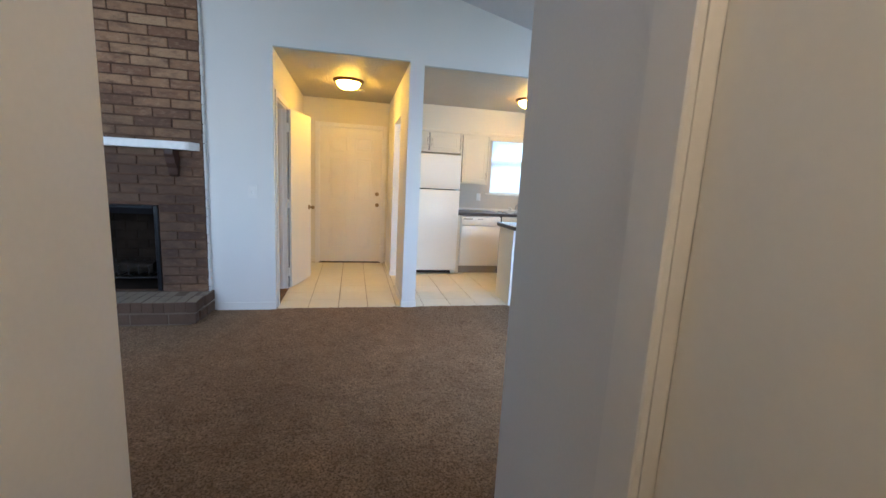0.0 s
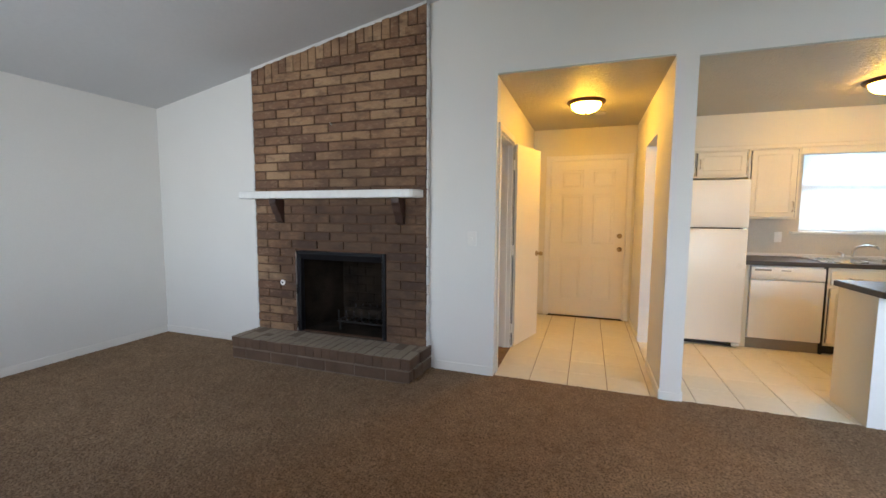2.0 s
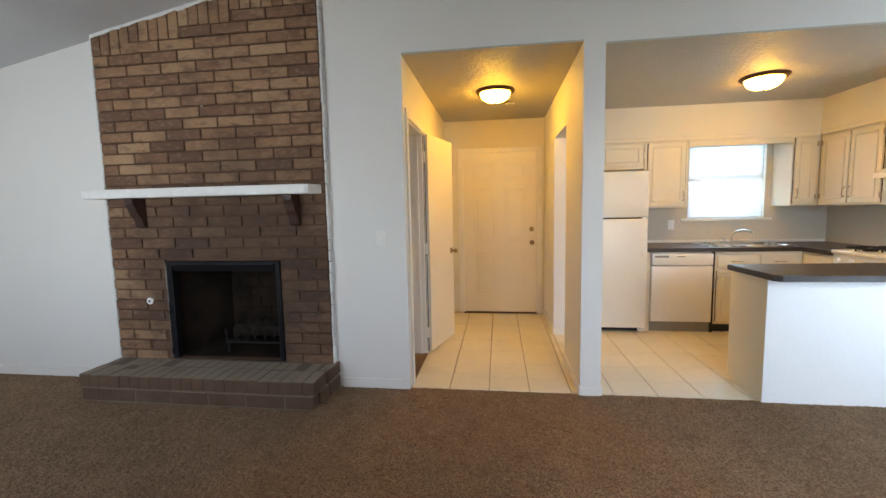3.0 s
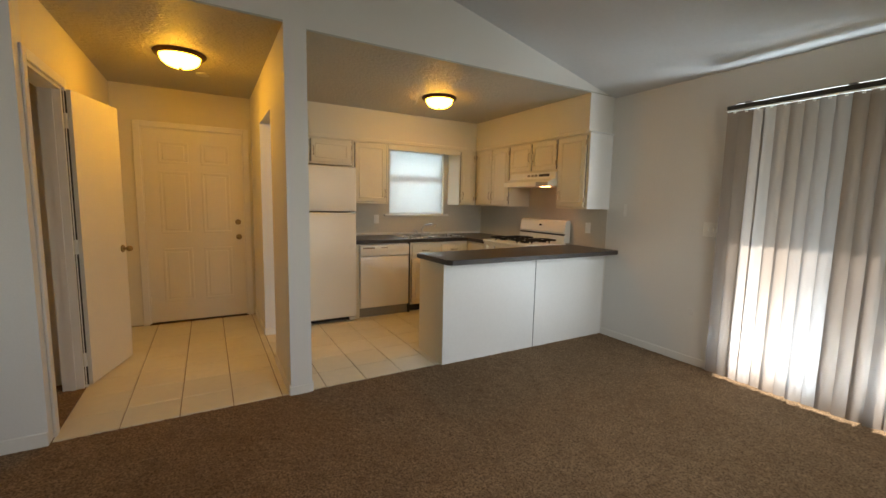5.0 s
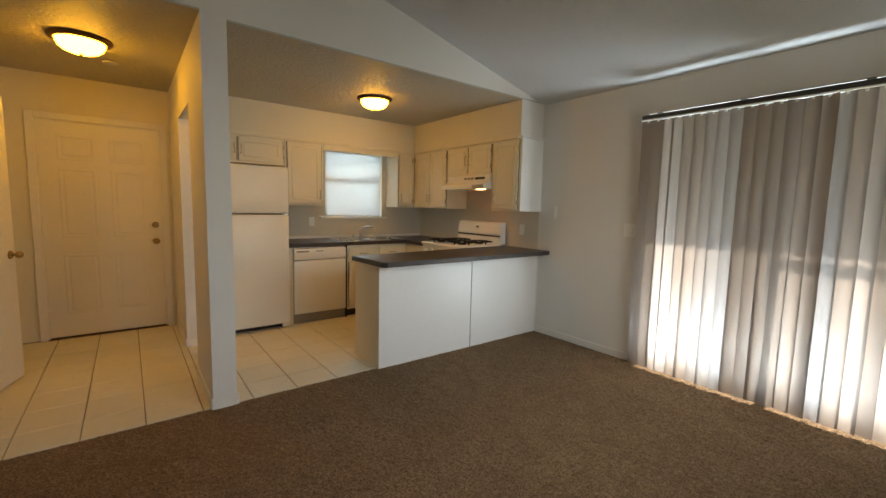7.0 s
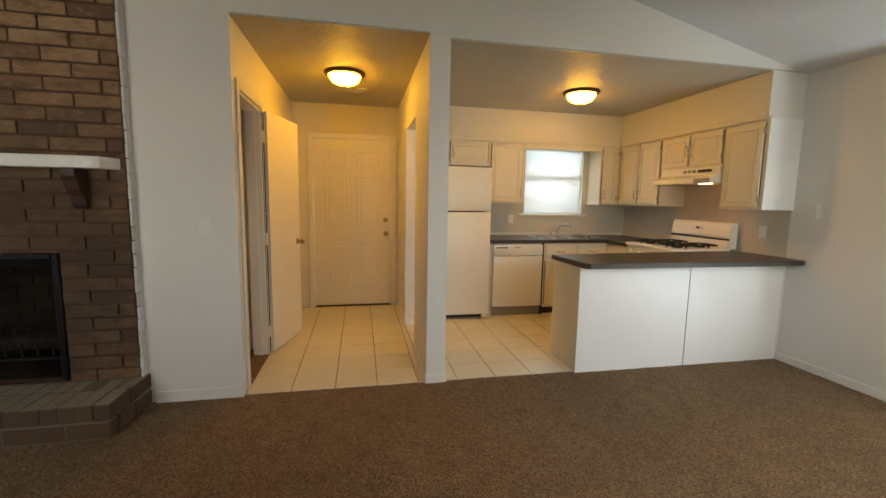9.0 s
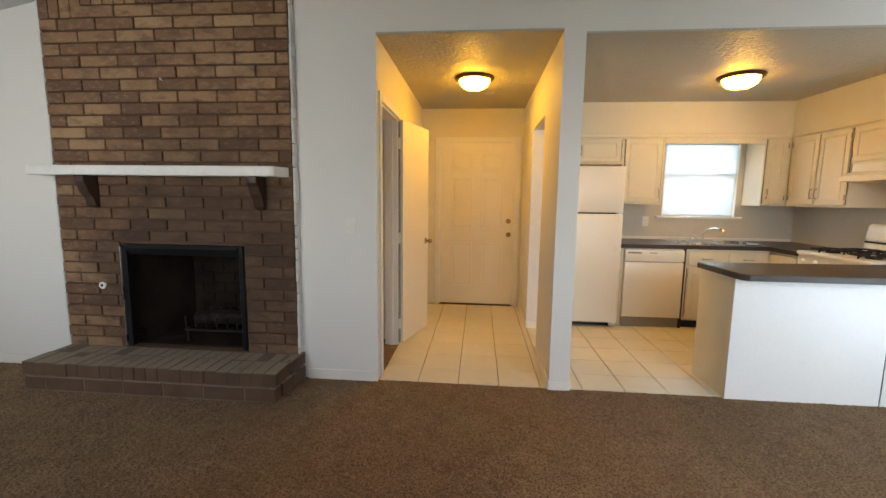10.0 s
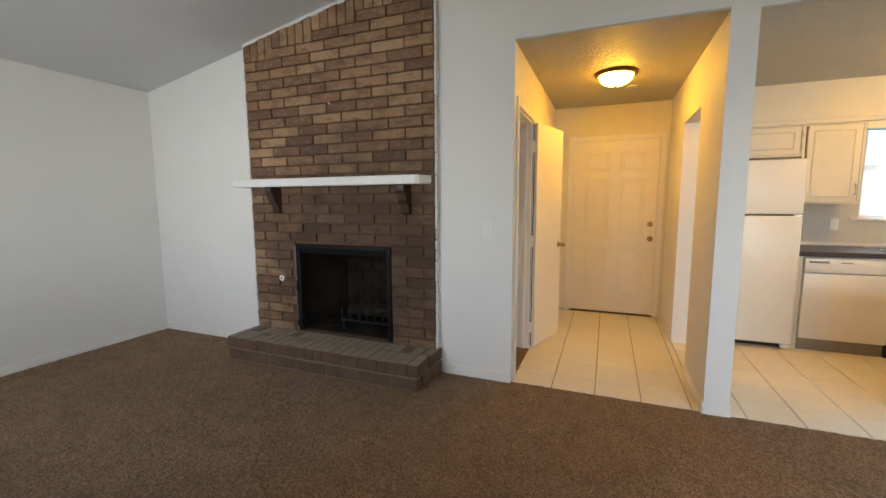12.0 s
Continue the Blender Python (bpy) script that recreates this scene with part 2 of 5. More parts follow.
COUNTER = surface("dark_laminate_worktop", (0.046, 0.036, 0.031), (0.058, 0.046, 0.039), 0.34, big=30, fine=180, bump=0.05, rough_var=0.06, spec=0.35)
EDGE = surface("laminate_edge_band", (0.042, 0.034, 0.030), (0.05, 0.041, 0.036), 0.4, big=20, fine=150, bump=0.05)
STEEL = surface("brushed_steel", (0.62, 0.61, 0.59), (0.54, 0.53, 0.51), 0.28, metal=1.0, big=6, fine=160, bump=0.05, stretch=(1, 0.05, 1))
BRONZE = surface("aged_bronze", (0.14, 0.075, 0.035), (0.09, 0.05, 0.026), 0.4, metal=0.8, big=8, fine=80, bump=0.1)
BRASS = surface("worn_brass", (0.42, 0.31, 0.15), (0.30, 0.22, 0.11), 0.35, metal=1.0, big=12, fine=100, bump=0.05)
PULL = surface("antique_pull_metal", (0.50, 0.42, 0.31), (0.40, 0.33, 0.24), 0.45, metal=0.7, big=12, fine=100, bump=0.1)
# Near-black for dark parts, and for strips that paint the shade of gaps.
DARK = surface("dark_parts_and_gap_shade", (0.015, 0.013, 0.012), (0.02, 0.018, 0.016), 0.8, big=4, fine=40, bump=0.1)
GREY_KICK = surface("grey_toe_kick", (0.30, 0.27, 0.22), (0.26, 0.23, 0.19), 0.5, big=5, fine=60, bump=0.1)
PLASTIC = surface("ivory_plastic", (0.87, 0.86, 0.82), (0.84, 0.83, 0.79), 0.35, big=10, fine=60, bump=0.03)
BACKSPLASH = surface("backsplash_paint", (0.62, 0.57, 0.48), (0.58, 0.53, 0.45), 0.5, big=1.2, fine=70, bump=0.2)
RAIL = surface("bronze_aluminium_rail", (0.10, 0.095, 0.09), (0.13, 0.125, 0.12), 0.35, metal=0.7, big=6, fine=90, bump=0.05)
ALU = surface("aluminium_frame", (0.45, 0.44, 0.42), (0.40, 0.39, 0.38), 0.4, metal=0.8, big=6, fine=90, bump=0.05)
SLAT = surface("white_mini_blind_slat", (0.80, 0.80, 0.80), (0.76, 0.76, 0.77), 0.4, big=8, fine=60, bump=0.02)
let_through(SLAT, 0.35, (0.85, 0.85, 0.86))
CONCRETE = surface("patio_concrete", (0.66, 0.64, 0.60), (0.60, 0.58, 0.55), 0.9, big=2, fine=80, bump=0.4, depth=0.004)
LAWN = surface("dry_grass_ground", (0.11, 0.12, 0.05), (0.16, 0.14, 0.07), 0.95, big=1.0, fine=25, bump=0.8, depth=0.03)
TIMBER = surface("weathered_timber", (0.28, 0.22, 0.16), (0.22, 0.17, 0.13), 0.8, big=3, fine=40, bump=0.4, stretch=(1, 1, 0.1))
VANE = vane_cloth()
GLASS = pane_glass()
LAMP_GLASS = glow("lit_frosted_glass", (1.0, 0.47, 0.035), 15.2)
HALL_GLASS = glow("lit_amber_frosted_glass", (1.0, 0.48, 0.03), 18.0)
PASSAGE_GLASS = glow("lit_passage_glass", (1.0, 0.68, 0.37), 7.5)
HOOD_LENS = glow("lit_hood_lens", (1.0, 0.36, 0.15), 9.0)

# ---- building helpers ----


def box(bm, x0, x1, y0, y1, z0, z1, bevel=0.0, segs=1):
    """A box with its edges eased by bevel metres, added to bm. Returns its vertices."""
    m = Matrix.Translation(((x0 + x1) / 2, (y0 + y1) / 2, (z0 + z1) / 2)) @ Matrix.Diagonal((abs(x1 - x0), abs(y1 - y0), abs(z1 - z0), 1))
    vs = bmesh.ops.create_cube(bm, size=1.0, matrix=m)["verts"]
    if bevel:
        es = list({e for v in vs for e in v.link_edges})
        out = bmesh.ops.bevel(bm, geom=es, offset=bevel, segments=segs, affect="EDGES", profile=0.5, clamp_overlap=True)
        vs = list({v for f in out["faces"] for v in f.verts} | {v for v in vs if v.is_valid})
    return vs


def cyl(bm, a, b, r, r2=None, sides=16):
    """A closed cylinder or cone from a to b."""
    a, b = Vector(a), Vector(b)
    m = Matrix.Translation((a + b) / 2) @ (b - a).to_track_quat("Z", "Y").to_matrix().to_4x4()
    return bmesh.ops.create_cone(bm, cap_ends=True, segments=sides, radius1=r, radius2=r if r2 is None else r2, depth=(b - a).length, matrix=m)["verts"]


def lathe(bm, profile, origin, axis="z", sides=32):
    """A solid of revolution: profile is (radius, height) pairs."""
    rings = []
    turn = {"z": Matrix.Identity(3), "y": Matrix.Rotation(radians(90), 3, "X"), "x": Matrix.Rotation(radians(90), 3, "Y")}[axis]
    for r, h in profile:
        rings.append([bm.verts.new(Vector(origin) + turn @ Vector((r * math.cos(2 * math.pi * k / sides), r * math.sin(2 * math.pi * k / sides), h))) for k in range(sides)])
    for p, q in zip(rings, rings[1:]):
        for k in range(sides):
            bm.faces.new((p[k], p[(k + 1) % sides], q[(k + 1) % sides], q[k]))
    bm.faces.new(rings[0][::-1])
    bm.faces.new(rings[-1])


def tube(bm, pts, r, sides=10):
    """A bent rod along points."""
    pts = [Vector(p) for p in pts]
    rings = []
    for n, p in enumerate(pts):
        d = (pts[min(n + 1, len(pts) - 1)] - pts[max(n - 1, 0)]).normalized()
        q = d.to_track_quat("Z", "Y")
        rings.append([bm.verts.new(p + q @ Vector((r * math.cos(2 * math.pi * k / sides), r * math.sin(2 * math.pi * k / sides), 0))) for k in range(sides)])
    for p, q in zip(rings, rings[1:]):
        for k in range(sides):
            bm.faces.new((p[k], p[(k + 1) % sides], q[(k + 1) % sides], q[k]))
    bm.faces.new(rings[0][::-1])
    bm.faces.new(rings[-1])


def prism(bm, poly, lo, hi, axis="y"):
    """A flat outline pulled to a solid. axis y: outline in x, z; x: in y, z; z: in x, y."""
    place = {"y": lambda p, d: (p[0], d, p[1]), "x": lambda p, d: (d, p[0], p[1]), "z": lambda p, d: (p[0], p[1], d)}[axis]
    a, b = [bm.verts.new(place(p, lo)) for p in poly], [bm.verts.new(place(p, hi)) for p in poly]
    n = len(poly)
    for k in range(n):
        bm.faces.new((a[k], a[(k + 1) % n], b[(k + 1) % n], b[k]))
    bm.faces.new(a[::-1])
    bm.faces.new(b)


def mesh_of(name, bm, material, smooth=False):
    bmesh.ops.recalc_face_normals(bm, faces=bm.faces)
    me = bpy.data.meshes.new(name)
    bm.to_mesh(me)
    bm.free()
    if smooth:
        me.shade_smooth()
        me.set_sharp_from_angle(angle=radians(38))
    me.materials.append(material)
    return me


def thing(name, x, y, z, label, category, group=""):
    """An Empty at a thing's base, to hold its parts."""
    ob = new(name)
    ob.location = (x, y, z)
    ob.empty_display_size = 0.1
    return tagged(ob, label, category, group)


def part(name, bm, material, parent, label="", smooth=True):
    """Links a bmesh, built at its place in the world, as one mesh under a thing or a part."""
    ob = new(name, mesh_of(name, bm, material, smooth))
    ob.parent = parent
    if parent.data is None:
        ob.matrix_parent_inverse = Matrix.Translation(-parent.location)
    return tagged(ob, label) if label else ob


def setting(name, bm, material, label, category="", smooth=False):
    return tagged(new(name, mesh_of(name, bm, material, smooth)), label, category, kind="structure")


def single(name, bm, material, label, category, group="", smooth=True):
    return tagged(new(name, mesh_of(name, bm, material, smooth)), label, category, group)


def B(*args, **kw):
    """A new bmesh holding one box."""
    bm = bmesh.new()
    box(bm, *args, **kw)
    return bm


def spin(bm, x, y, degrees):
    bmesh.ops.rotate(bm, verts=bm.verts, cent=(x, y, 0), matrix=Matrix.Rotation(radians(degrees), 3, "Z"))
    return bm


# ---- the plan ----
X_W, X_E = -5.06, 3.15
Y_SE, Y_SW = -2.95, -3.635         # south walls, east and west of the passage
HALL_W = -1.254
POST = 0.142
Y_DOOR = 2.327                     # wall of the entrance door
Y_KIT = 2.28                       # back wall of the kitchen


def vault(x):
    return min(2.49 + 0.186 * (x - X_W), 2.43 + 0.243 * (X_E - x))


RIDGE = (2.43 + 0.243 * X_E - 2.49 + 0.186 * X_W) / 0.429
HALL_C, KIT_C = 2.462, 2.437      # level ceilings of hall and kitchen


# wall with the fireplace, hall and kitchen openings
FB0, FB1, FBZ0, FBZ1 = -3.190, -2.230, 0.213, 1.0
bm = bmesh.new()
prism(bm, [(X_W - 0.13, 0), (FB0, 0), (FB0, vault(FB0) + 0.05), (X_W - 0.13, vault(X_W) + 0.05)], 0, 0.13)
prism(bm, [(FB0, FBZ1), (FB1, FBZ1), (FB1, vault(FB1) + 0.05), (FB0, vault(FB0) + 0.05)], 0, 0.13)
prism(bm, [(FB0, 0), (FB1, 0), (FB1, FBZ0 - 0.045), (FB0, FBZ0 - 0.045)], 0, 0.13)
prism(bm, [(FB1, 0), (HALL_W, 0), (HALL_W, vault(HALL_W) + 0.05), (FB1, vault(FB1) + 0.05)], 0, 0.13)
prism(bm, [(HALL_W, HALL_C + 0.012), (0, HALL_C + 0.012), (0, vault(0) + 0.05), (RIDGE, vault(RIDGE) + 0.05), (HALL_W, vault(HALL_W) + 0.05)], 0, 0.13)
prism(bm, [(0, KIT_C + 0.012), (X_E, KIT_C + 0.012), (X_E, vault(X_E) + 0.05), (0, vault(0) + 0.05)], 0, 0.13)
setting("wall_north", bm, WALL, "off-white painted gable wall with wide openings to hall and kitchen")

# partition between hall and kitchen, pierced by a doorway
P0, P1, PZ = 0.70, 1.45, 2.06
bm = bmesh.new()
box(bm, 0, POST, 0, 0.13, 0, KIT_C + 0.0115)
box(bm, 0, POST, 0.13, P0, 0, 2.6)
box(bm, 0, POST, P1, Y_DOOR + 0.16, 0, 2.6)
box(bm, 0, POST, P0, P1, PZ, 2.6)
setting("wall_partition", bm, WALL, "white painted partition ending in a narrow post")

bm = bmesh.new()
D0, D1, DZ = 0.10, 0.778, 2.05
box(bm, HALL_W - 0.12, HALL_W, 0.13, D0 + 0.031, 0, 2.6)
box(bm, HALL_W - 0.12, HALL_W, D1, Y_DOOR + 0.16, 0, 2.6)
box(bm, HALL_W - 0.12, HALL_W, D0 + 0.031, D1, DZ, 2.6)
setting("wall_hall_west", bm, CREAM_WALL, "cream-toned hall wall with a closet doorway")

FD0, FD1, FDZ = -1.012, -0.102, 2.045
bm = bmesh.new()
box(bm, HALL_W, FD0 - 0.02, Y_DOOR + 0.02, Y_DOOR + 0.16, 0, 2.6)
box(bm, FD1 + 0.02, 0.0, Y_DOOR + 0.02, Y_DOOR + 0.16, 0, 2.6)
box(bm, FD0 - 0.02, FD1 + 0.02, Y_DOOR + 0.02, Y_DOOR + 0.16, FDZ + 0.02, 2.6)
setting("wall_entrance", bm, CREAM_WALL, "cream-toned wall round the entrance door")

# kitchen back wall with its window
W0, W1, WZ0, WZ1 = 1.655, 2.485, 1.187, 2.055
bm = bmesh.new()
box(bm, POST, W0, Y_KIT, Y_KIT + 0.14, 0, 2.6)
box(bm, W1, X_E + 0.14, Y_KIT, Y_KIT + 0.14, 0, 2.6)
box(bm, W0, W1, Y_KIT, Y_KIT + 0.14, 0, WZ0)
box(bm, W0, W1, Y_KIT, Y_KIT + 0.14, WZ1, 2.6)
setting("wall_kitchen_back", bm, BACKSPLASH, "cream painted kitchen wall behind sink and window")

# east wall with the sliding door's opening
S0, S1, SZ = -2.92, -1.13, 2.158
bm = bmesh.new()
box(bm, X_E, X_E + 0.14, S1, 0.0, 0, 2.55)
box(bm, X_E, X_E + 0.14, Y_SE - 0.14, S0, 0, 2.55)
box(bm, X_E, X_E + 0.14, S0, S1, SZ, 2.55)
setting("wall_east", bm, WALL, "grey-white painted wall beside the sliding patio door")
setting("wall_kitchen_east", B(X_E, X_E + 0.14, 0.0, Y_KIT, 0, 2.6), BACKSPLASH, "cream painted kitchen wall behind the stove")
setting("wall_west", B(X_W - 0.13, X_W, Y_SW - 0.14, 0, 0, 2.6), WALL, "plain off-white painted living room wall")

bm = bmesh.new()
E0, E1 = 0.65, 2.5
prism(bm, [(0.0, 0), (E0, 0), (E0, vault(E0) + 0.05), (0.0, vault(0) + 0.05)], Y_SE - 0.14, Y_SE)
prism(bm, [(E1, 0), (X_E, 0), (X_E, vault(X_E) + 0.05), (E1, vault(E1) + 0.05)], Y_SE - 0.14, Y_SE)
prism(bm, [(E0, 0), (E1, 0), (E1, 0.9), (E0, 0.9)], Y_SE - 0.14, Y_SE)
prism(bm, [(E0, 2.15), (E1, 2.15), (E1, vault(E1) + 0.05), (E0, vault(E0) + 0.05)], Y_SE - 0.14, Y_SE)
setting("wall_south_east", bm, WALL, "plain off-white painted wall facing the kitchen")
bm = bmesh.new()
V0, V1, VZ0, VZ1 = -4.03, -1.97, 0.9, 2.15
prism(bm, [(X_W, 0), (V0, 0), (V0, vault(V0) + 0.05), (X_W, vault(X_W) + 0.05)], Y_SW - 0.14, Y_SW)
prism(bm, [(V1, 0), (-0.81, 0), (-0.81, vault(-0.81) + 0.05), (V1, vault(V1) + 0.05)], Y_SW - 0.14, Y_SW)
prism(bm, [(V0, 0), (V1, 0), (V1, VZ0), (V0, VZ0)], Y_SW - 0.14, Y_SW)
prism(bm, [(V0, VZ1), (V1, VZ1), (V1, vault(V1) + 0.05), (V0, vault(V0) + 0.05)], Y_SW - 0.14, Y_SW)
setting("wall_south_west", bm, WALL, "plain off-white painted wall facing the fireplace")

# passage from which the walk starts
bm = bmesh.new()
box(bm, 0.0, 0.14, -3.63, Y_SE - 0.14, 0, 3.25)
box(bm, 0.0, 0.14, -5.6, -4.53, 0, 2.44)
box(bm, 0.0, 0.14, -4.53, -3.63, 2.05, 2.44)
setting("wall_passage_east", bm, WALL, "tan-lit painted passage wall with a closed door")
bm = bmesh.new()
box(bm, -0.95, -0.81, -5.6, Y_SW - 0.14, 0, 2.44)
setting("wall_passage_west", bm, WALL, "plain tan-lit painted passage wall")
setting("wall_passage_end", B(-0.95, 0.14, -5.7, -5.6, 0, 2.44), WALL, "plain painted end wall of the passage")
setting("ceiling_passage", B(-0.95, 0.14, -5.7, Y_SW - 0.14, 2.44, 2.54), CEIL, "textured white passage ceiling")

# ceilings
bm = bmesh.new()
prism(bm, [(X_W - 0.13, vault(X_W) - 0.023), (RIDGE, vault(RIDGE)), (X_E + 0.14, vault(X_E) - 0.036), (X_E + 0.14, 3.6), (X_W - 0.13, 3.6)], Y_SW - 0.14, 0)
setting("ceiling_living", bm, CEIL, "white textured vaulted ceiling over the living room")
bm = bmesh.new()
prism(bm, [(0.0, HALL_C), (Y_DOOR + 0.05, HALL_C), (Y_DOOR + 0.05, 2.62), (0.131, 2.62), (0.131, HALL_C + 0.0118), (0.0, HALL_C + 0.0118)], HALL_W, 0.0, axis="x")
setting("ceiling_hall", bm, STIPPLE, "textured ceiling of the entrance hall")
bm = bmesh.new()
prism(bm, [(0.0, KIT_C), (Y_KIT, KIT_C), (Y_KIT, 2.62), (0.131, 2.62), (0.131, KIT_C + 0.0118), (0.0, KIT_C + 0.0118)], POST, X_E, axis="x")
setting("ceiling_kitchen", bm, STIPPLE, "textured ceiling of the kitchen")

# closet behind the hall door
bm = bmesh.new()
box(bm, -2.1, -2.0, 0.13, 1.0, 0, 2.5)
box(bm, -2.0, HALL_W - 0.12, 0.9, 1.0, 0, 2.5)
box(bm, -2.1, HALL_W - 0.12, 0.13, 1.0, 2.5, 2.6)
box(bm, HALL_W - 0.12, POST, Y_DOOR + 0.02, Y_DOOR + 0.16, 2.6, 2.7)
setting("wall_closet", bm, WALL, "plain painted closet interior")

# ---- floors ----
CARPET_EDGE = 0.028


def carpet():
    """Pile as a fine uneven sheet with tufts standing up and leaning."""
    step = 0.0125
    nx, ny = int((X_E - X_W) / step) + 1, int((CARPET_EDGE - Y_SW) / step) + 1
    xs, ys = np.linspace(X_W, X_E, nx), np.linspace(Y_SW, CARPET_EDGE, ny)
    rng = np.random.default_rng(5)
    gx, gy = np.meshgrid(xs, ys)
    gx, gy = gx + rng.uniform(-0.004, 0.004, gx.shape), gy + rng.uniform(-0.004, 0.004, gy.shape)
    gz = rng.uniform(-0.006, 0.002, gx.shape) + 0.002 * np.sin(gx * 9 + np.sin(gy * 7)) * np.sin(gy * 8)
    gz[-1] = -0.02
    gx[:, 0], gx[:, -1] = X_W, X_E
    co = np.stack([gx, gy, gz], -1).reshape(-1, 3)
    n = (np.arange(nx - 1)[None] + nx * np.arange(ny - 1)[:, None]).ravel()
    quads = np.stack([n, n + 1, n + nx + 1, n + nx], -1)
    me = bpy.data.meshes.new("floor_carpet")
    me.vertices.add(len(co))
    me.vertices.foreach_set("co", co.ravel())
    me.loops.add(quads.size)
    me.loops.foreach_set("vertex_index", quads.ravel())
    me.polygons.add(len(quads))
    me.polygons.foreach_set("loop_start", np.arange(0, quads.size, 4))
    me.update(calc_edges=True)
    me.materials.append(CARPET)
    tagged(new("floor_carpet", me), "worn brown cut-pile carpet, slightly mottled", "carpet", kind="structure")


carpet()
bm = bmesh.new()
box(bm, X_W - 0.13, X_E + 0.14, Y_SW - 0.14, 0.0, -0.2, -0.03)
setting("floor_slab", bm, CONCRETE, "concrete slab under the carpet")
setting("floor_passage", B(-0.95, 0.14, -5.7, Y_SW, -0.15, -0.002), CARPET, "brown carpet in the passage")
setting("floor_closet", B(-2.1, HALL_W + 0.0, 0.13, 0.9, -0.15, 0.002), CARPET, "brown carpet inside the closet")
floor_hall = setting("floor_hall", B(HALL_W, 0.0, CARPET_EDGE, Y_DOOR + 0.1, -0.2, -0.008), GROUT, "brown grout bed of the tiled hall floor")
floor_kitchen = setting("floor_kitchen", B(0.0, X_E, CARPET_EDGE + 0.001, Y_KIT, -0.2, -0.008), GROUT, "brown grout bed of the tiled kitchen floor")

# ---- baseboards and casings ----


def baseboard(name, x0, x1, y0, y1, h=0.075):
    bm = bmesh.new()
    box(bm, x0, x1, y0, y1, -0.004, h, bevel=0.005, segs=2)
    return setting(name, bm, TRIM, "white painted baseboard", "baseboard")


baseboard("baseboard_north_west", X_W, -3.69, -0.014, 0.0)
baseboard("baseboard_north", -1.79, HALL_W, -0.014, 0.0)
baseboard("baseboard_west", X_W, X_W + 0.014, Y_SW, -0.014, 0.07)
baseboard("baseboard_east", X_E - 0.014, X_E, -1.11, -0.012, 0.065)
baseboard("baseboard_post", -0.006, POST + 0.006, -0.008, 0.0, 0.06)
baseboard("baseboard_hall_post", -0.012, 0.0, 0.0, P0, 0.07)
baseboard("baseboard_hall_east", -0.012, 0.0, P1, Y_DOOR, 0.07)
baseboard("baseboard_jamb", 0.0, POST, P1 - 0.012, P1, 0.07)
baseboard("baseboard_hall_west", HALL_W, HALL_W + 0.012, D1 + 0.07, Y_DOOR, 0.07)
baseboard("baseboard_kitchen_post", POST, POST + 0.012, 0.0, P0, 0.07)


def casing(name, axis, at, a, b, z, w=0.058, t=0.014, side=1):
    """Two uprights and a head round an opening from a to b, on a wall face."""
    bm = bmesh.new()
    lo, hi = (at, at + t * side) if side > 0 else (at + t * side, at)
    for p, q, z0, z1 in ((a - w, a, 0, z + w), (b, b + w, 0, z + w), (a, b, z, z + w)):
        if axis == "x":
            box(bm, lo, hi, p, q, z0, z1, bevel=0.004)
        else:
            box(bm, p, q, lo, hi, z0, z1, bevel=0.004)
    return setting(name, bm, TRIM, "white painted door casing", "door casing")


casing("trim_closet", "x", HALL_W, D0 + 0.031, D1, DZ, w=0.062, side=1)
casing("trim_entrance", "y", Y_DOOR + 0.02, FD0 - 0.012, FD1 + 0.012, FDZ + 0.012, w=0.06, t=0.03, side=-1)
casing("trim_passage_east", "x", 0.0, -4.53, -3.63, 2.05, w=0.105, t=0.02, side=-1)
single("passage_door", B(0.03, 0.065, -4.53, -3.63, 0.01, 2.05, bevel=0.003), DOOR, "cream painted flush door, closed, in the passage", "door")

bm = bmesh.new()
box(bm, HALL_W - 0.12, HALL_W - 0.004, D0 + 0.031, D0 + 0.049, 0, DZ)
box(bm, HALL_W - 0.12, HALL_W - 0.004, D1 - 0.018, D1, 0, DZ)
box(bm, HALL_W - 0.12, HALL_W - 0.004, D0 + 0.049, D1 - 0.018, DZ - 0.018, DZ)
box(bm, HALL_W - 0.075, HALL_W - 0.045, D1 - 0.03, D1 - 0.018, 0, DZ - 0.018)
setting("trim_closet_jamb", bm, TRIM, "grey-white painted closet door jamb", "door jamb")

# ---- entrance door ----


def panel_face(bm, x0, x1, z0, z1, y):
    """A raised panel: a moulded frame round a shallow field, proud of a door face that looks to -y."""
    w = 0.022
    for a, b, c, d in ((x0, x1, z0, z0 + w), (x0, x1, z1 - w, z1), (x0, x0 + w, z0 + w, z1 - w), (x1 - w, x1, z0 + w, z1 - w)):
        box(bm, a, b, y - 0.0035, y + 0.002, c, d, bevel=0.0025)
    box(bm, x0 + 0.04, x1 - 0.04, y - 0.005, y + 0.002, z0 + 0.04, z1 - 0.04, bevel=0.004)


def knob(parent, name, x, y, z, dx, dy, material=BRASS, r=0.026):
    bm = bmesh.new()
    d = Vector((dx, dy, 0)).normalized()
    c = Vector((x, y, z))
    cyl(bm, c, c + d * 0.008, 0.031, 0.028, 20)
    cyl(bm, c + d * 0.008, c + d * 0.035, 0.011, 0.011, 12)
    bmesh.ops.create_uvsphere(bm, u_segments=16, v_segments=10, radius=r, matrix=Matrix.Translation(c + d * 0.05))
    return part(name, bm, material, parent, "brushed metal door knob")


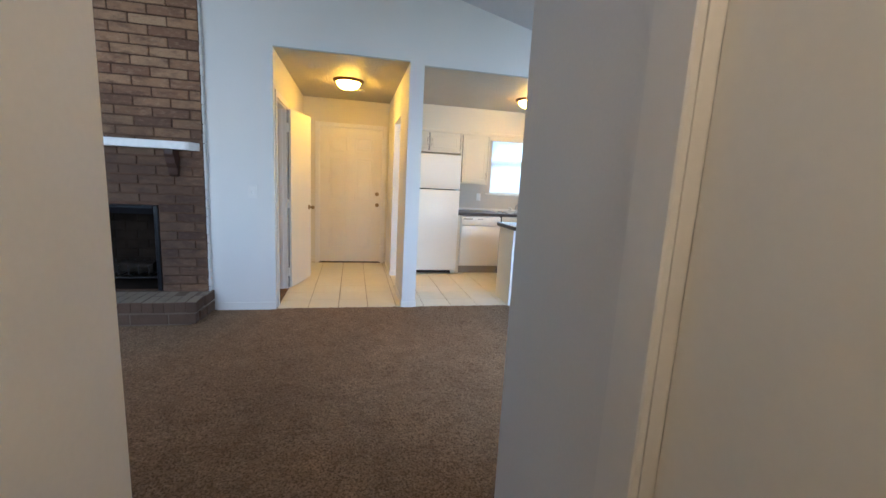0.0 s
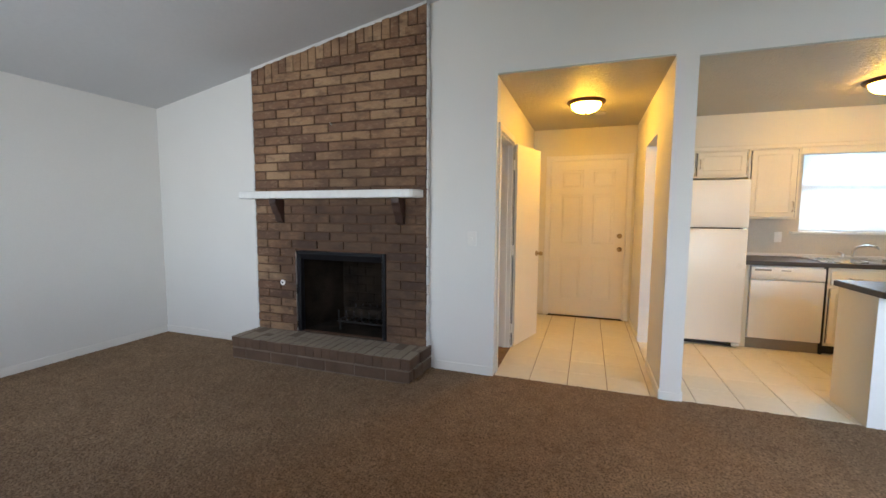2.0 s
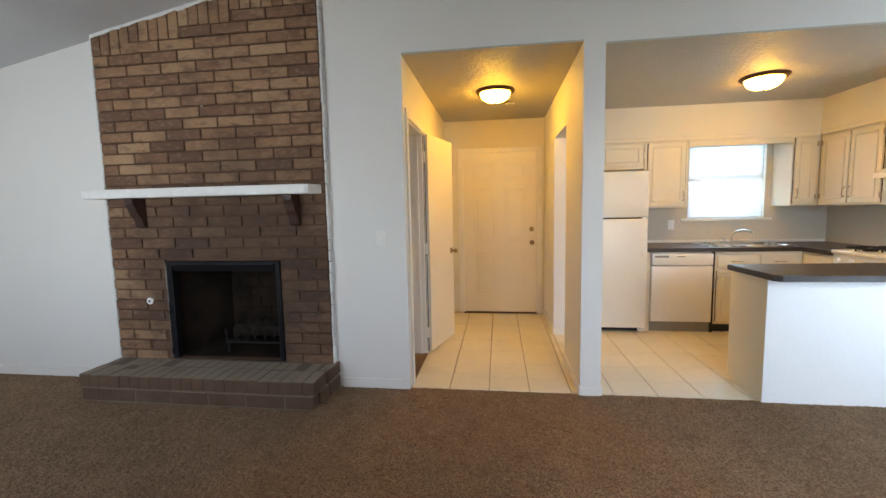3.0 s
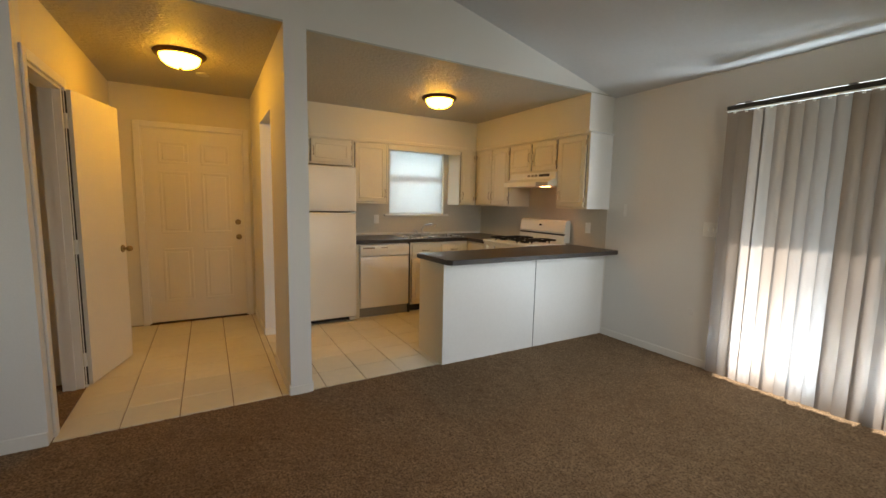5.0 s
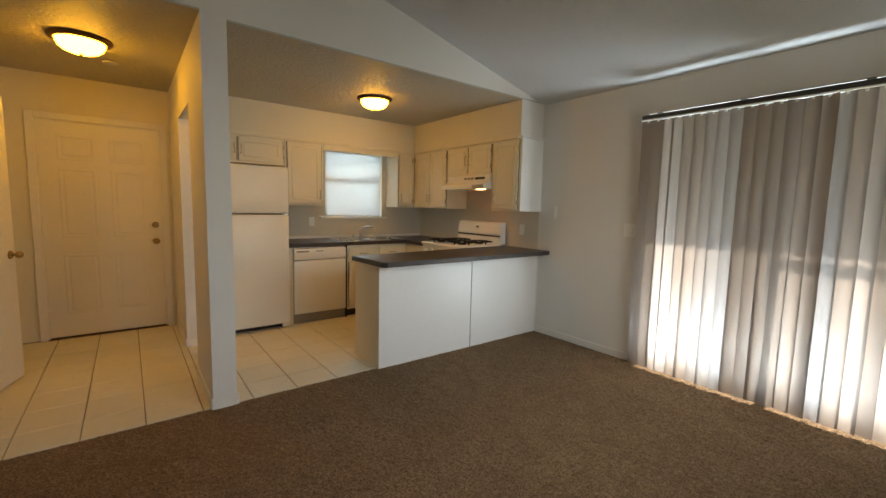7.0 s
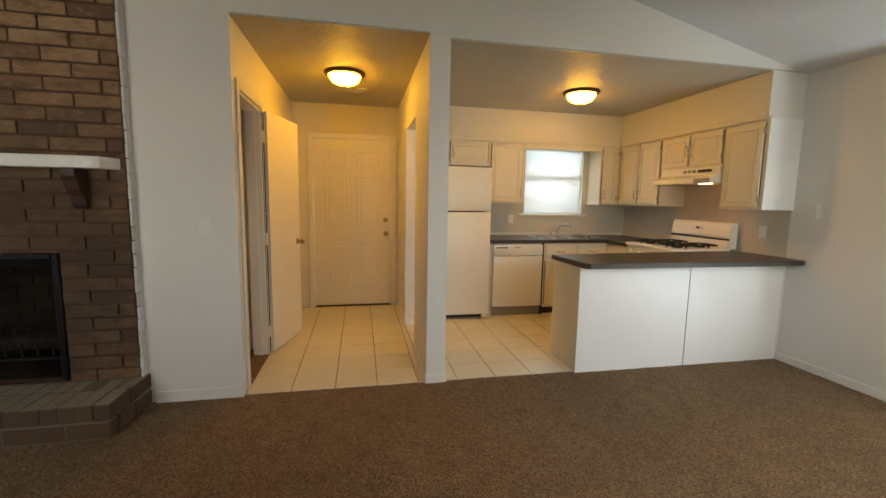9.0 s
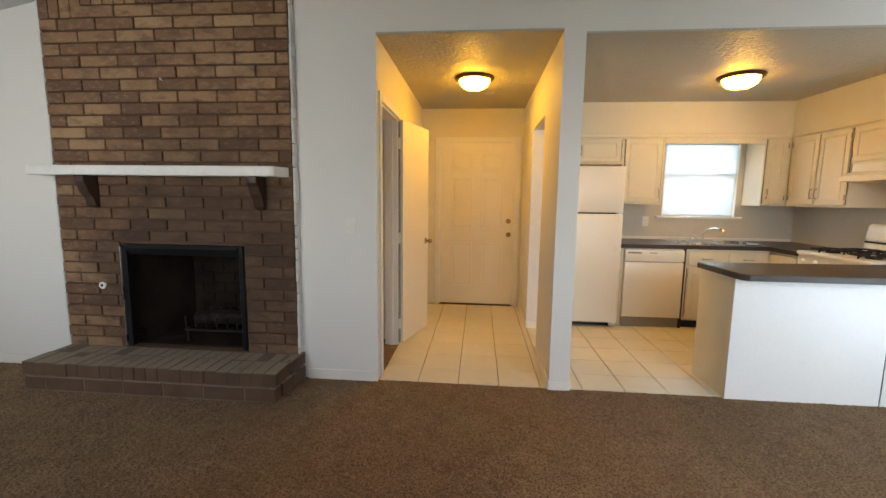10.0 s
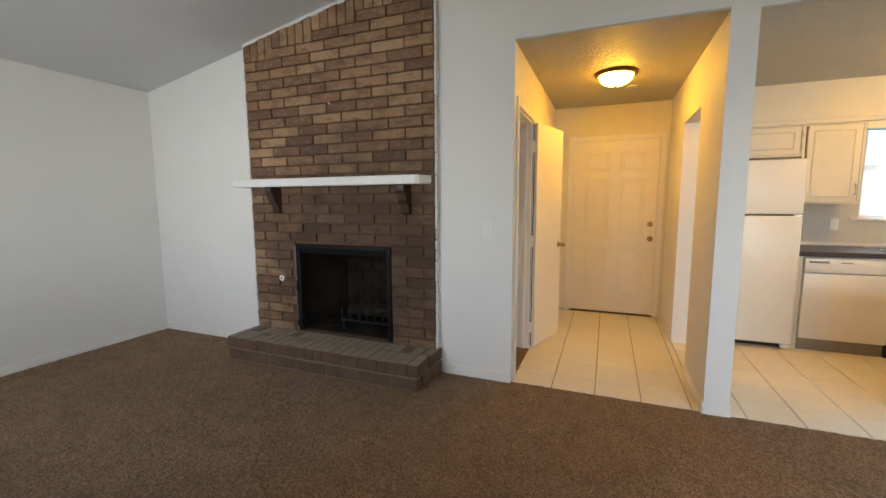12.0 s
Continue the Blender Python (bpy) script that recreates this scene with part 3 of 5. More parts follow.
ed = thing("entrance_door", (FD0 + FD1) / 2, Y_DOOR, 0.0, "cream painted six-panel entrance door, closed", "door")
slab = part("slab", B(FD0, FD1, Y_DOOR, Y_DOOR + 0.044, 0.018, FDZ, bevel=0.002), DOOR, ed)
c = (FD0 + FD1) / 2
for z0, z1 in ((1.70, 1.925), (0.97, 1.62), (0.235, 0.81)):
    for x0, x1 in ((FD0 + 0.13, c - 0.055), (c + 0.055, FD1 - 0.13)):
        bm = bmesh.new()
        panel_face(bm, x0, x1, z0, z1, Y_DOOR)
        part("panel", bm, DOOR, slab)
knob(slab, "door_knob", FD1 - 0.054, Y_DOOR, 0.918, 0, -1)
bm = bmesh.new()
cyl(bm, (FD1 - 0.058, Y_DOOR, 1.088), (FD1 - 0.058, Y_DOOR - 0.022, 1.088), 0.031, 0.026, 20)
part("deadbolt", bm, BRASS, slab, "round brass deadbolt")
part("weather_strip", B(FD0, FD1, Y_DOOR - 0.006, Y_DOOR + 0.03, 0.004, 0.02), DARK, ed, "dark rubber sweep under the door")
for z in (0.25, 1.05, 1.82):
    part("hinge", B(FD0 - 0.012, FD0 + 0.004, Y_DOOR - 0.006, Y_DOOR + 0.01, z - 0.045, z + 0.045, bevel=0.002), DOOR, ed)
bm = bmesh.new()
box(bm, FD0 - 0.02, FD0 - 0.002, Y_DOOR + 0.003, Y_DOOR + 0.16, 0, FDZ + 0.02)
box(bm, FD1 + 0.002, FD1 + 0.02, Y_DOOR + 0.003, Y_DOOR + 0.16, 0, FDZ + 0.02)
box(bm, FD0 - 0.002, FD1 + 0.002, Y_DOOR + 0.003, Y_DOOR + 0.16, FDZ + 0.002, FDZ + 0.02)
box(bm, FD0 - 0.002, FD0 + 0.02, Y_DOOR + 0.046, Y_DOOR + 0.07, 0, FDZ + 0.002)
box(bm, FD1 - 0.02, FD1 + 0.002, Y_DOOR + 0.046, Y_DOOR + 0.07, 0, FDZ + 0.002)
box(bm, FD0 + 0.02, FD1 - 0.02, Y_DOOR + 0.046, Y_DOOR + 0.07, FDZ - 0.02, FDZ + 0.002)
setting("trim_entrance_jamb", bm, TRIM, "white painted entrance door jamb", "door jamb")
setting("threshold", B(FD0 - 0.02, FD1 + 0.02, Y_DOOR - 0.02, Y_DOOR + 0.14, -0.01, 0.008, bevel=0.004), BRONZE, "dark metal door threshold", "threshold")

# ---- closet door, swung wide open against the hall wall ----
HX, HY, SWING = HALL_W + 0.022, D1 + 0.022, -16.0
cd = thing("closet_door", HX, HY, 0.0, "cream painted flush closet door, standing wide open", "door")
leaf = part("slab", spin(B(HX - 0.018, HX + 0.017, HY + 0.003, HY + 0.585, 0.012, 2.045, bevel=0.002), HX, HY, SWING), DOOR, cd)
for sx in (1, -1):
    p = Matrix.Rotation(radians(SWING), 4, "Z") @ Vector((sx * 0.018, 0.525, 0))
    q = Matrix.Rotation(radians(SWING), 4, "Z") @ Vector((sx, 0, 0))
    knob(leaf, "door_knob", HX + p.x, HY + p.y, 0.929, q.x, q.y, r=0.024)
for z in (0.2, 1.0, 1.84):
    bm = bmesh.new()
    cyl(bm, (HX - 0.018, HY - 0.006, z - 0.045), (HX - 0.018, HY - 0.006, z + 0.045), 0.007, sides=10)
    box(bm, HX - 0.05, HX - 0.018, HY - 0.012, HY - 0.004, z - 0.045, z + 0.045)
    part("hinge", bm, TRIM, cd, "painted butt hinge")

# Dark strips put the shade of the open hinge side into colour.
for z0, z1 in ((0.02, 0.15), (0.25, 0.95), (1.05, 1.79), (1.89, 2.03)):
    part("hinge_gap_shade", B(HALL_W - 0.012, HALL_W + 0.0165, D1 + 0.0005, D1 + 0.018, z0, z1), DARK, cd, "dark strip painted as the shade between the hinges", smooth=False)

# ---- fireplace ----
BX0, BX1, BY = -3.675, -1.838, -0.062
COURSE, LENGTH, JOINT = 0.0826, 0.290, 0.012
HZ, BZ = 0.205, 0.192
fp = thing("fireplace", (BX0 + BX1) / 2, BY, 0.0, "brown running-bond brick chimney breast with a soldier course under the ceiling", "fireplace")


def brick_top(x):
    return vault(x) - 0.012


back = BY + 0.014
for a, b, lo, hi in ((BX0 + 0.006, FB0, 0, None), (FB1, BX1 - 0.006, 0, None), (FB0, FB1, FBZ1, None), (FB0, FB1, 0, FBZ0)):
    bm = bmesh.new()
    prism(bm, [(a, lo), (b, lo), (b, hi or brick_top(b) - 0.004), (a, hi or brick_top(a) - 0.004)], back, -0.001)
    part("mortar_bed", bm, MORTAR, fp, "dark recessed mortar joints", smooth=False)

MESHES = {}


def brick_mesh(l, d, h, material, name="brick"):
    """A brick of that length, depth and height with worn edges, about its centre; alike bricks share it."""
    key = (round(l, 3), round(d, 3), round(h, 3), material.name)
    if key not in MESHES:
        bm = bmesh.new()
        box(bm, -key[0] / 2, key[0] / 2, -key[1] / 2, key[1] / 2, -key[2] / 2, key[2] / 2, bevel=0.0035)
        MESHES[key] = mesh_of(name, bm, material)
    return MESHES[key]


def piece(name, me, parent, x, y, z, turn=(0, 0, 0)):
    ob = new(name, me)
    ob.parent = parent
    if parent.data is None:
        ob.matrix_parent_inverse = Matrix.Translation(-parent.location)
    ob.matrix_basis = pose(x, y, z, *turn)
    return ob


rng = random.Random(11)
SOLDIER = 0.0826
n_sold = int((BX1 - BX0) / SOLDIER)
sold_w = (BX1 - BX0) / n_sold


def soldier_foot(x):
    """The stepped line on which the upright bricks under the ceiling stand."""
    return BZ + COURSE * math.floor((brick_top(x) - 0.125 - BZ) / COURSE)


for row in range(40):
    z0 = BZ + row * COURSE
    off = 0 if row % 2 else LENGTH / 2
    spans = [(BX0, BX1)]
    if z0 + COURSE * 0.6 < FBZ1:
        spans = [(BX0, FB0), (FB1, BX1)]
    for a, b in spans:
        x = BX0 - off
        while x < b:
            l, r = max(x, a), min(x + LENGTH, b)
            x += LENGTH
            # the courses stop where the upright bricks begin
            while r - l > 0.03 and soldier_foot(l + 0.02) < z0 + COURSE - 0.001:
                l += 0.01
            if r - l < 0.03 or soldier_foot(l + 0.02) < z0 + COURSE - 0.001:
                continue
            me = brick_mesh(round((r - l - JOINT) / 0.01) * 0.01, 0.052, COURSE - JOINT, BRICK)
            piece("brick", me, fp, (l + r) / 2, BY + 0.026 + rng.uniform(-0.004, 0.004), z0 + COURSE / 2, (0, rng.uniform(-0.25, 0.25), rng.uniform(-0.3, 0.3)))
for k in range(n_sold):
    x = BX0 + (k + 0.5) * sold_w
    z0, z1 = soldier_foot(x), brick_top(x - sold_w / 2)
    bm = bmesh.new()
    a, b = x - sold_w / 2 + 0.005, x + sold_w / 2 - 0.005
    prism(bm, [(a, z0 + 0.004), (b, z0 + 0.004), (b, brick_top(b)), (a, brick_top(a))], BY + rng.uniform(-0.001, 0.003), BY + 0.05)
    part("brick", bm, BRICK, fp, smooth=False)

# white caulk run raggedly down both sides of the brick
for x, sx in ((BX1, 1), (BX0, -1)):
    z = 0.0 if sx > 0 else HZ
    top = brick_top(x) - 0.01
    while z < top:
        h = min(COURSE, top - z)
        a, b = sorted((x - sx * rng.uniform(0.0, 0.004), x + sx * rng.uniform(0.007, 0.017)))
        bead = B(a, b, BY + 0.004 + rng.uniform(-0.003, 0.003), -0.0015, z + 0.001, z + h - rng.uniform(0.0, 0.006), bevel=0.003)
        part("caulk_bead", bead, CAULK, fp)
        z += COURSE

# ragged white ceiling paint over the top of the bricks
x = BX0
while x < BX1 - 0.01:
    x2 = min(x + 0.068, BX1)
    low = rng.uniform(0.004, 0.022)
    bm = bmesh.new()
    prism(bm, [(x, vault(x) - 0.012 - low), (x2, vault(x2) - 0.012 - rng.uniform(0.004, 0.022)), (x2, vault(x2) - 0.001), (x, vault(x) - 0.001)], BY - 0.006 + rng.uniform(-0.002, 0.002), BY - 0.0022)
    part("caulk_bead", bm, CAULK, fp, smooth=False)
    x = x2

# firebox: steel surround, sooty chamber, grate
fb = part("firebox", B(FB0, FB1, 0.55, 0.56, FBZ0 - 0.02, FBZ1), SOOT, fp, "sooty black firebox chamber", smooth=False)
for x, sx in ((FB0, 1), (FB1, -1)):
    bm = bmesh.new()
    prism(bm, [(x, -0.03), (x + sx * 0.13, 0.55), (x - sx * 0.03, 0.55), (x - sx * 0.03, -0.03)], FBZ0, FBZ1 - 0.01, axis="z")
    part("chamber_wall", bm, SOOT, fb, smooth=False)
part("chamber_top", B(FB0 - 0.03, FB1 + 0.03, -0.03, 0.56, FBZ1 - 0.0095, FBZ1 + 0.03), SOOT, fb, smooth=False)
part("chamber_floor", B(FB0 - 0.03, FB1 + 0.03, -0.05, 0.56, FBZ0 - 0.04, FBZ0 - 0.004), SOOT, fb, smooth=False)
for row in range(7):
    for k in range(4):
        x0 = FB0 + 0.12 + (k - (0.5 if row % 2 else 0)) * 0.2
        x1 = min(x0 + 0.19, FB1 - 0.12)
        x0 = max(x0, FB0 + 0.12)
        if x1 - x0 > 0.04:
            piece("firebrick", brick_mesh(x1 - x0, 0.012, 0.085, SOOT, "firebrick"), fb, (x0 + x1) / 2, 0.546, FBZ0 + 0.05 + row * 0.095)
for a, b in ((FB0 + 0.005, FB0 + 0.05), (FB1 - 0.035, FB1 - 0.002)):
    part("side_frame", B(a, b, BY - 0.006, BY + 0.05, FBZ0, FBZ1 - 0.002, bevel=0.003), BLACK, fp, "black enamelled steel firebox frame")
bm = bmesh.new()
prism(bm, [(BY - 0.012, FBZ1 - 0.005), (BY + 0.05, FBZ1 - 0.005), (BY + 0.05, FBZ1 - 0.085), (BY + 0.02, FBZ1 - 0.085), (BY - 0.02, FBZ1 - 0.03)], FB0 + 0.035, FB1 - 0.035, axis="x")
part("smoke_hood", bm, BLACK, fp, "glossy black steel smoke hood bar")
part("edge_trim", B(FB0 - 0.004, FB0 + 0.004, BY - 0.009, BY + 0.02, FBZ0, FBZ1 - 0.01), STEEL, fp, "thin bright metal edge")
gr = thing("fire_grate", -2.57, 0.22, FBZ0, "cast-iron fire grate in the firebox", "fire grate")
for k in range(7):
    x = -2.82 + k * 0.085
    bm = bmesh.new()
    tube(bm, [(x, 0.08, FBZ0 + 0.2), (x, 0.085, FBZ0 + 0.115), (x, 0.12, FBZ0 + 0.1), (x, 0.38, FBZ0 + 0.1), (x, 0.4, FBZ0 + 0.2)], 0.008, 8)
    part("grate_bar", bm, IRON, gr)
for y in (0.1, 0.36):
    part("cross_bar", B(-2.85, -2.28, y, y + 0.018, FBZ0 + 0.075, FBZ0 + 0.093, bevel=0.003), IRON, gr)
for x in (-2.82, -2.31):
    for y in (0.1, 0.36):
        part("leg", B(x - 0.009, x + 0.009, y, y + 0.018, FBZ0 - 0.004, FBZ0 + 0.077), IRON, gr)
for n, (x, y, z, r, turn) in enumerate(((-2.60, 0.2, 0.16, 0.05, 4), (-2.53, 0.3, 0.155, 0.045, -8))):
    bm = bmesh.new()
    a = Vector((math.cos(radians(turn)), math.sin(radians(turn)), 0)) * 0.2
    c0 = Vector((x, y, FBZ0 + z))
    tube(bm, [c0 - a, c0 - a * 0.4 + Vector((0, 0, 0.006)), c0 + a * 0.3, c0 + a], r, 12)
    single("ceramic_log", bm, LOG, "charred gas log lying on the grate", "fire log", "gas logs")

gk = thing("gas_key_plate", -3.358, BY, 0.677, "round white gas-key escutcheon with a dark keyhole on the brick", "gas valve")
bm = bmesh.new()
cyl(bm, (-3.358, BY + 0.004, 0.677), (-3.358, BY - 0.008, 0.677), 0.03, 0.026, 24)
part("plate", bm, PLASTIC, gk)
bm = bmesh.new()
cyl(bm, (-3.358, BY - 0.006, 0.677), (-3.358, BY - 0.010, 0.677), 0.010, sides=12)
part("keyhole", bm, DARK, gk, "dark keyhole")
bm = bmesh.new()
cyl(bm, (-2.768, BY + 0.002, 2.162), (-2.768, BY - 0.02, 2.168), 0.005, sides=8)
single("picture_nail", bm, PLASTIC, "white-painted nail in the brickwork", "nail")

# mantel shelf on two corbels
mn = thing("mantel_shelf", -2.79, BY, 1.495, "white painted rough timber mantel shelf on dark corbels", "mantel")
bm = bmesh.new()
prism(bm, [(-3.745, BY), (-3.74, -0.19), (-3.72, -0.215), (-1.93, -0.215), (-1.905, -0.20), (-1.865, BY)], 1.495, 1.562, axis="z")
bmesh.ops.bevel(bm, geom=list(bm.edges), offset=0.006, segments=2, affect="EDGES", profile=0.5)
part("shelf", bm, MANTEL, mn)
for x in (-3.354, -2.075):
    bm = bmesh.new()
    prism(bm, [(BY, 1.495), (BY - 0.125, 1.495), (BY - 0.125, 1.45), (BY - 0.10, 1.425), (BY - 0.09, 1.375), (BY - 0.05, 1.34), (BY - 0.04, 1.28), (BY, 1.262)], x - 0.036, x + 0.036, axis="x")
    bmesh.ops.bevel(bm, geom=list(bm.edges), offset=0.004, segments=1, affect="EDGES")
    part("corbel", bm, CORBEL, mn, "dark-stained wooden corbel")

# raised hearth
HX0, HX1, HY0 = -3.665, -1.830, -0.424
hr = thing("raised_hearth", (HX0 + HX1) / 2, (HY0 + BY) / 2, 0.0, "dusty brown brick raised hearth on the carpet", "hearth")
part("mortar_core", B(HX0 + 0.01, HX1 - 0.055, HY0 + 0.01, -0.002, -0.02, HZ - 0.003), HEARTH_JOINT, hr, "dusty mortar", smooth=False)
n = 22
w = (HX1 - HX0) / n
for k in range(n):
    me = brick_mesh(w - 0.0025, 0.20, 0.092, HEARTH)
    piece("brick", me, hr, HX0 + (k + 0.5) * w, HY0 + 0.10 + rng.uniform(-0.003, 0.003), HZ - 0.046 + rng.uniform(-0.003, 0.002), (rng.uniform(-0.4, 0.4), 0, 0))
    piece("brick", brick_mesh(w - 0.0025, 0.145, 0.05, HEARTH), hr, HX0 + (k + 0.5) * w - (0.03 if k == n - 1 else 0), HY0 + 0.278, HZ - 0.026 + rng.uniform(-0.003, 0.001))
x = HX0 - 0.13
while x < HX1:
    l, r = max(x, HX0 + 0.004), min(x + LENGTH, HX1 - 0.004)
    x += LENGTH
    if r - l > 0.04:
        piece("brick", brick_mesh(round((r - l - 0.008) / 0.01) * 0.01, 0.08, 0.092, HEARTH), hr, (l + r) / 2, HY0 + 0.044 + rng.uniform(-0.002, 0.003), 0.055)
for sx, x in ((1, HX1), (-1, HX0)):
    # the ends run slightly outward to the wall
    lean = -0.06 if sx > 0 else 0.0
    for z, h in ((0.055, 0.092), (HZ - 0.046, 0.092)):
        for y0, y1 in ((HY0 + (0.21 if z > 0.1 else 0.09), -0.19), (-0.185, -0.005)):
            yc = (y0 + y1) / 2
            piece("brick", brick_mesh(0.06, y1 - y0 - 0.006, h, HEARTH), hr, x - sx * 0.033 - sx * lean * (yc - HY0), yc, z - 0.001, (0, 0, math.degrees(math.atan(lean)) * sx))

# ---- flush ceiling lamps ----


def dome_lamp(x, y, z, label, bowl=LAMP_GLASS):
    lamp = thing("ceiling_lamp", x, y, z, label, "ceiling light", "dome lamps")
    bm = bmesh.new()
    lathe(bm, [(0.10, 0.0), (0.178, 0.0), (0.182, -0.010), (0.17, -0.026), (0.15, -0.032), (0.142, -0.028)], (x, y, z), sides=40)
    part("pan", bm, BRONZE, lamp, "bronze metal ceiling pan")
    bm = bmesh.new()
    lathe(bm, [(0.140, -0.028), (0.138, -0.042), (0.126, -0.068), (0.10, -0.09), (0.065, -0.104), (0.03, -0.11), (0.004, -0.111)], (x, y, z), sides=40)
    part("glass_bowl", bm, bowl, lamp, "lit frosted glass bowl")
    bm = bmesh.new()
    lathe(bm, [(0.010, -0.109), (0.012, -0.115), (0.007, -0.122), (0.003, -0.127)], (x, y, z), sides=12)
    part("finial", bm, BRASS, lamp, "small brass finial")


dome_lamp(-0.597, 1.055, HALL_C + 0.004, "bronze flush ceiling lamp with a lit glass bowl in the hall", HALL_GLASS)
dome_lamp(1.69, 1.01, KIT_C + 0.004, "bronze flush ceiling lamp with a lit glass bowl in the kitchen")
# Unseen lamp, added for the warm light on the passage walls.
dome_lamp(-0.19, -4.5, 2.442, "unseen bronze flush ceiling lamp with a lit glass bowl, added to light the passage", PASSAGE_GLASS)
bm = bmesh.new()
lathe(bm, [(0.002, 0.0), (0.05, 0.0), (0.055, -0.01), (0.05, -0.02), (0.002, -0.022)], (-0.448, 1.547, HALL_C + 0.002), sides=20)
single("smoke_alarm", bm, CEIL, "small round alarm painted over on the hall ceiling", "smoke alarm")

# ---- kitchen ----
UF = 1.96                            # face of the upper cabinets on the back wall
UE = 2.82                            # face of the upper cabinets on the east wall
UT = 2.068
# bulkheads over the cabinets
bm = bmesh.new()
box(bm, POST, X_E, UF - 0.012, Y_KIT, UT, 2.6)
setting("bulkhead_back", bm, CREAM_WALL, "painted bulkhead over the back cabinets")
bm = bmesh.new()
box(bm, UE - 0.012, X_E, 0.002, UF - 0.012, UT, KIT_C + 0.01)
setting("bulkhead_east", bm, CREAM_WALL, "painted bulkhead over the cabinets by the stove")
setting("trim_bulkhead_end", B(UE - 0.014, X_E - 0.001, -0.004, 0.0015, UT + 0.009, KIT_C - 0.001, bevel=0.001), WALL, "white painted end of the bulkhead", "bulkhead")
setting("trim_bulkhead_back", B(POST, UE - 0.03, UF - 0.03, UF - 0.012, UT - 0.012, UT + 0.03, bevel=0.004), CABINET, "cream moulding over the cabinets", "moulding")
setting("trim_bulkhead_east", B(UE - 0.03, UE - 0.012, 0.004, UF - 0.03, UT - 0.012, UT + 0.03, bevel=0.004), CABINET, "cream moulding over the cabinets", "moulding")


def cab_door(parent, face, a, b, z0, z1, at, hinge, pull_z, pull=True):
    """A framed door with a routed panel and a pull. face 's': looks to -y at y = at; 'w': looks to -x at x = at."""

    def bx(bm, p0, p1, d0, d1, q0, q1, bevel):
        if face == "s":
            box(bm, p0, p1, at + d0, at + d1, q0, q1, bevel=bevel)
        else:
            box(bm, at + d0, at + d1, p0, p1, q0, q1, bevel=bevel)

    bm = bmesh.new()
    bx(bm, a, b, -0.018, 0.0, z0, z1, 0.004)
    mould = bmesh.new()
    w = 0.012
    for p0, p1, q0, q1 in ((a + 0.045, b - 0.045, z0 + 0.045, z0 + 0.045 + w), (a + 0.045, b - 0.045, z1 - 0.045 - w, z1 - 0.045), (a + 0.045, a + 0.045 + w, z0 + 0.045 + w, z1 - 0.045 - w), (b - 0.045 - w, b - 0.045, z0 + 0.045 + w, z1 - 0.045 - w)):
        bx(mould, p0, p1, -0.025, -0.0165, q0, q1, 0.003)
    d = part("door", bm, CABINET, parent, "cream painted door with a moulded panel")
    part("panel_moulding", mould, CABINET, d)
    # Dark strips along both door edges stand in for shade.
    for p0, p1 in ((a - 0.007, a - 0.001), (b + 0.001, b + 0.007)):
        bm = bmesh.new()
        bx(bm, p0, p1, -0.004, -0.001, z0 + 0.002, z1 - 0.002, 0.0)
        part("door_gap_shade", bm, DARK, d, "dark strip painted as the shade beside the door")
    hx = a - 0.004 if hinge < 0 else b + 0.004
    for z in (z0 + 0.07, z1 - 0.07):
        bm = bmesh.new()
        bx(bm, hx - 0.006, hx + 0.006, -0.024, -0.002, z - 0.025, z + 0.025, 0.002)
        part("hinge", bm, PULL, d, "antique metal hinge")
    if pull:
        px = b - 0.022 if hinge < 0 else a + 0.022
        pts = [(px, -0.018, pull_z - 0.05), (px, -0.038, pull_z - 0.04), (px, -0.042, pull_z), (px, -0.038, pull_z + 0.04), (px, -0.018, pull_z + 0.05)]
        bm = bmesh.new()
        tube(bm, [(p, at + q, z) if face == "s" else (at + q, p, z) for p, q, z in pts], 0.006, 8)
        part("handle", bm, PULL, d, "antique metal pull")
    return d


def cabinet(name, face, a, b, z0, z1, at, back, doors, label, pull_low=True, group="upper cabinets"):
    """A cabinet box with its doors: (from, to, hinge side)."""
    cx, cy = ((a + b) / 2, (at + back) / 2) if face == "s" else ((at + back) / 2, (a + b) / 2)
    cab = thing(name, cx, cy, z0, label, "cabinet", group)
    if face == "s":
        part("body", B(a, b, at, back, z0, z1, bevel=0.002), CABINET, cab)
    else:
        part("body", B(at, back, a, b, z0, z1, bevel=0.002), CABINET, cab)
    for p, q, hinge in doors:
        pz = z0 + 0.13 if pull_low else z1 - 0.11
        if z1 - z0 < 0.45:
            pz = (z0 + z1) / 2
        cab_door(cab, face, p, q, z0 + 0.022, z1 - 0.022, at, hinge, pz)
    return cab


cabinet("wall_cabinet", "s", POST + 0.02, 1.052, 1.765, UT - 0.006, UF, Y_KIT - 0.001, ((POST + 0.035, 0.555, -1), (0.578, 1.035, 1)), "cream short wall cabinet over the refrigerator")
cabinet("wall_cabinet", "s", 1.056, 1.508, 1.322, UT - 0.006, UF, Y_KIT - 0.001, ((1.085, 1.48, -1),), "cream wall cabinet beside the window")
cabinet("wall_cabinet", "s", 2.55, UE - 0.002, 1.322, UT - 0.006, UF, Y_KIT - 0.001, ((2.57, 2.775, 1),), "cream corner wall cabinet beside the window")
cabinet("wall_cabinet", "w", 1.205, UF - 0.004, 1.322, UT - 0.006, UE, X_E - 0.001, ((1.22, 1.56, -1), (1.575, 1.91, 1)), "cream two-door wall cabinet in the corner")
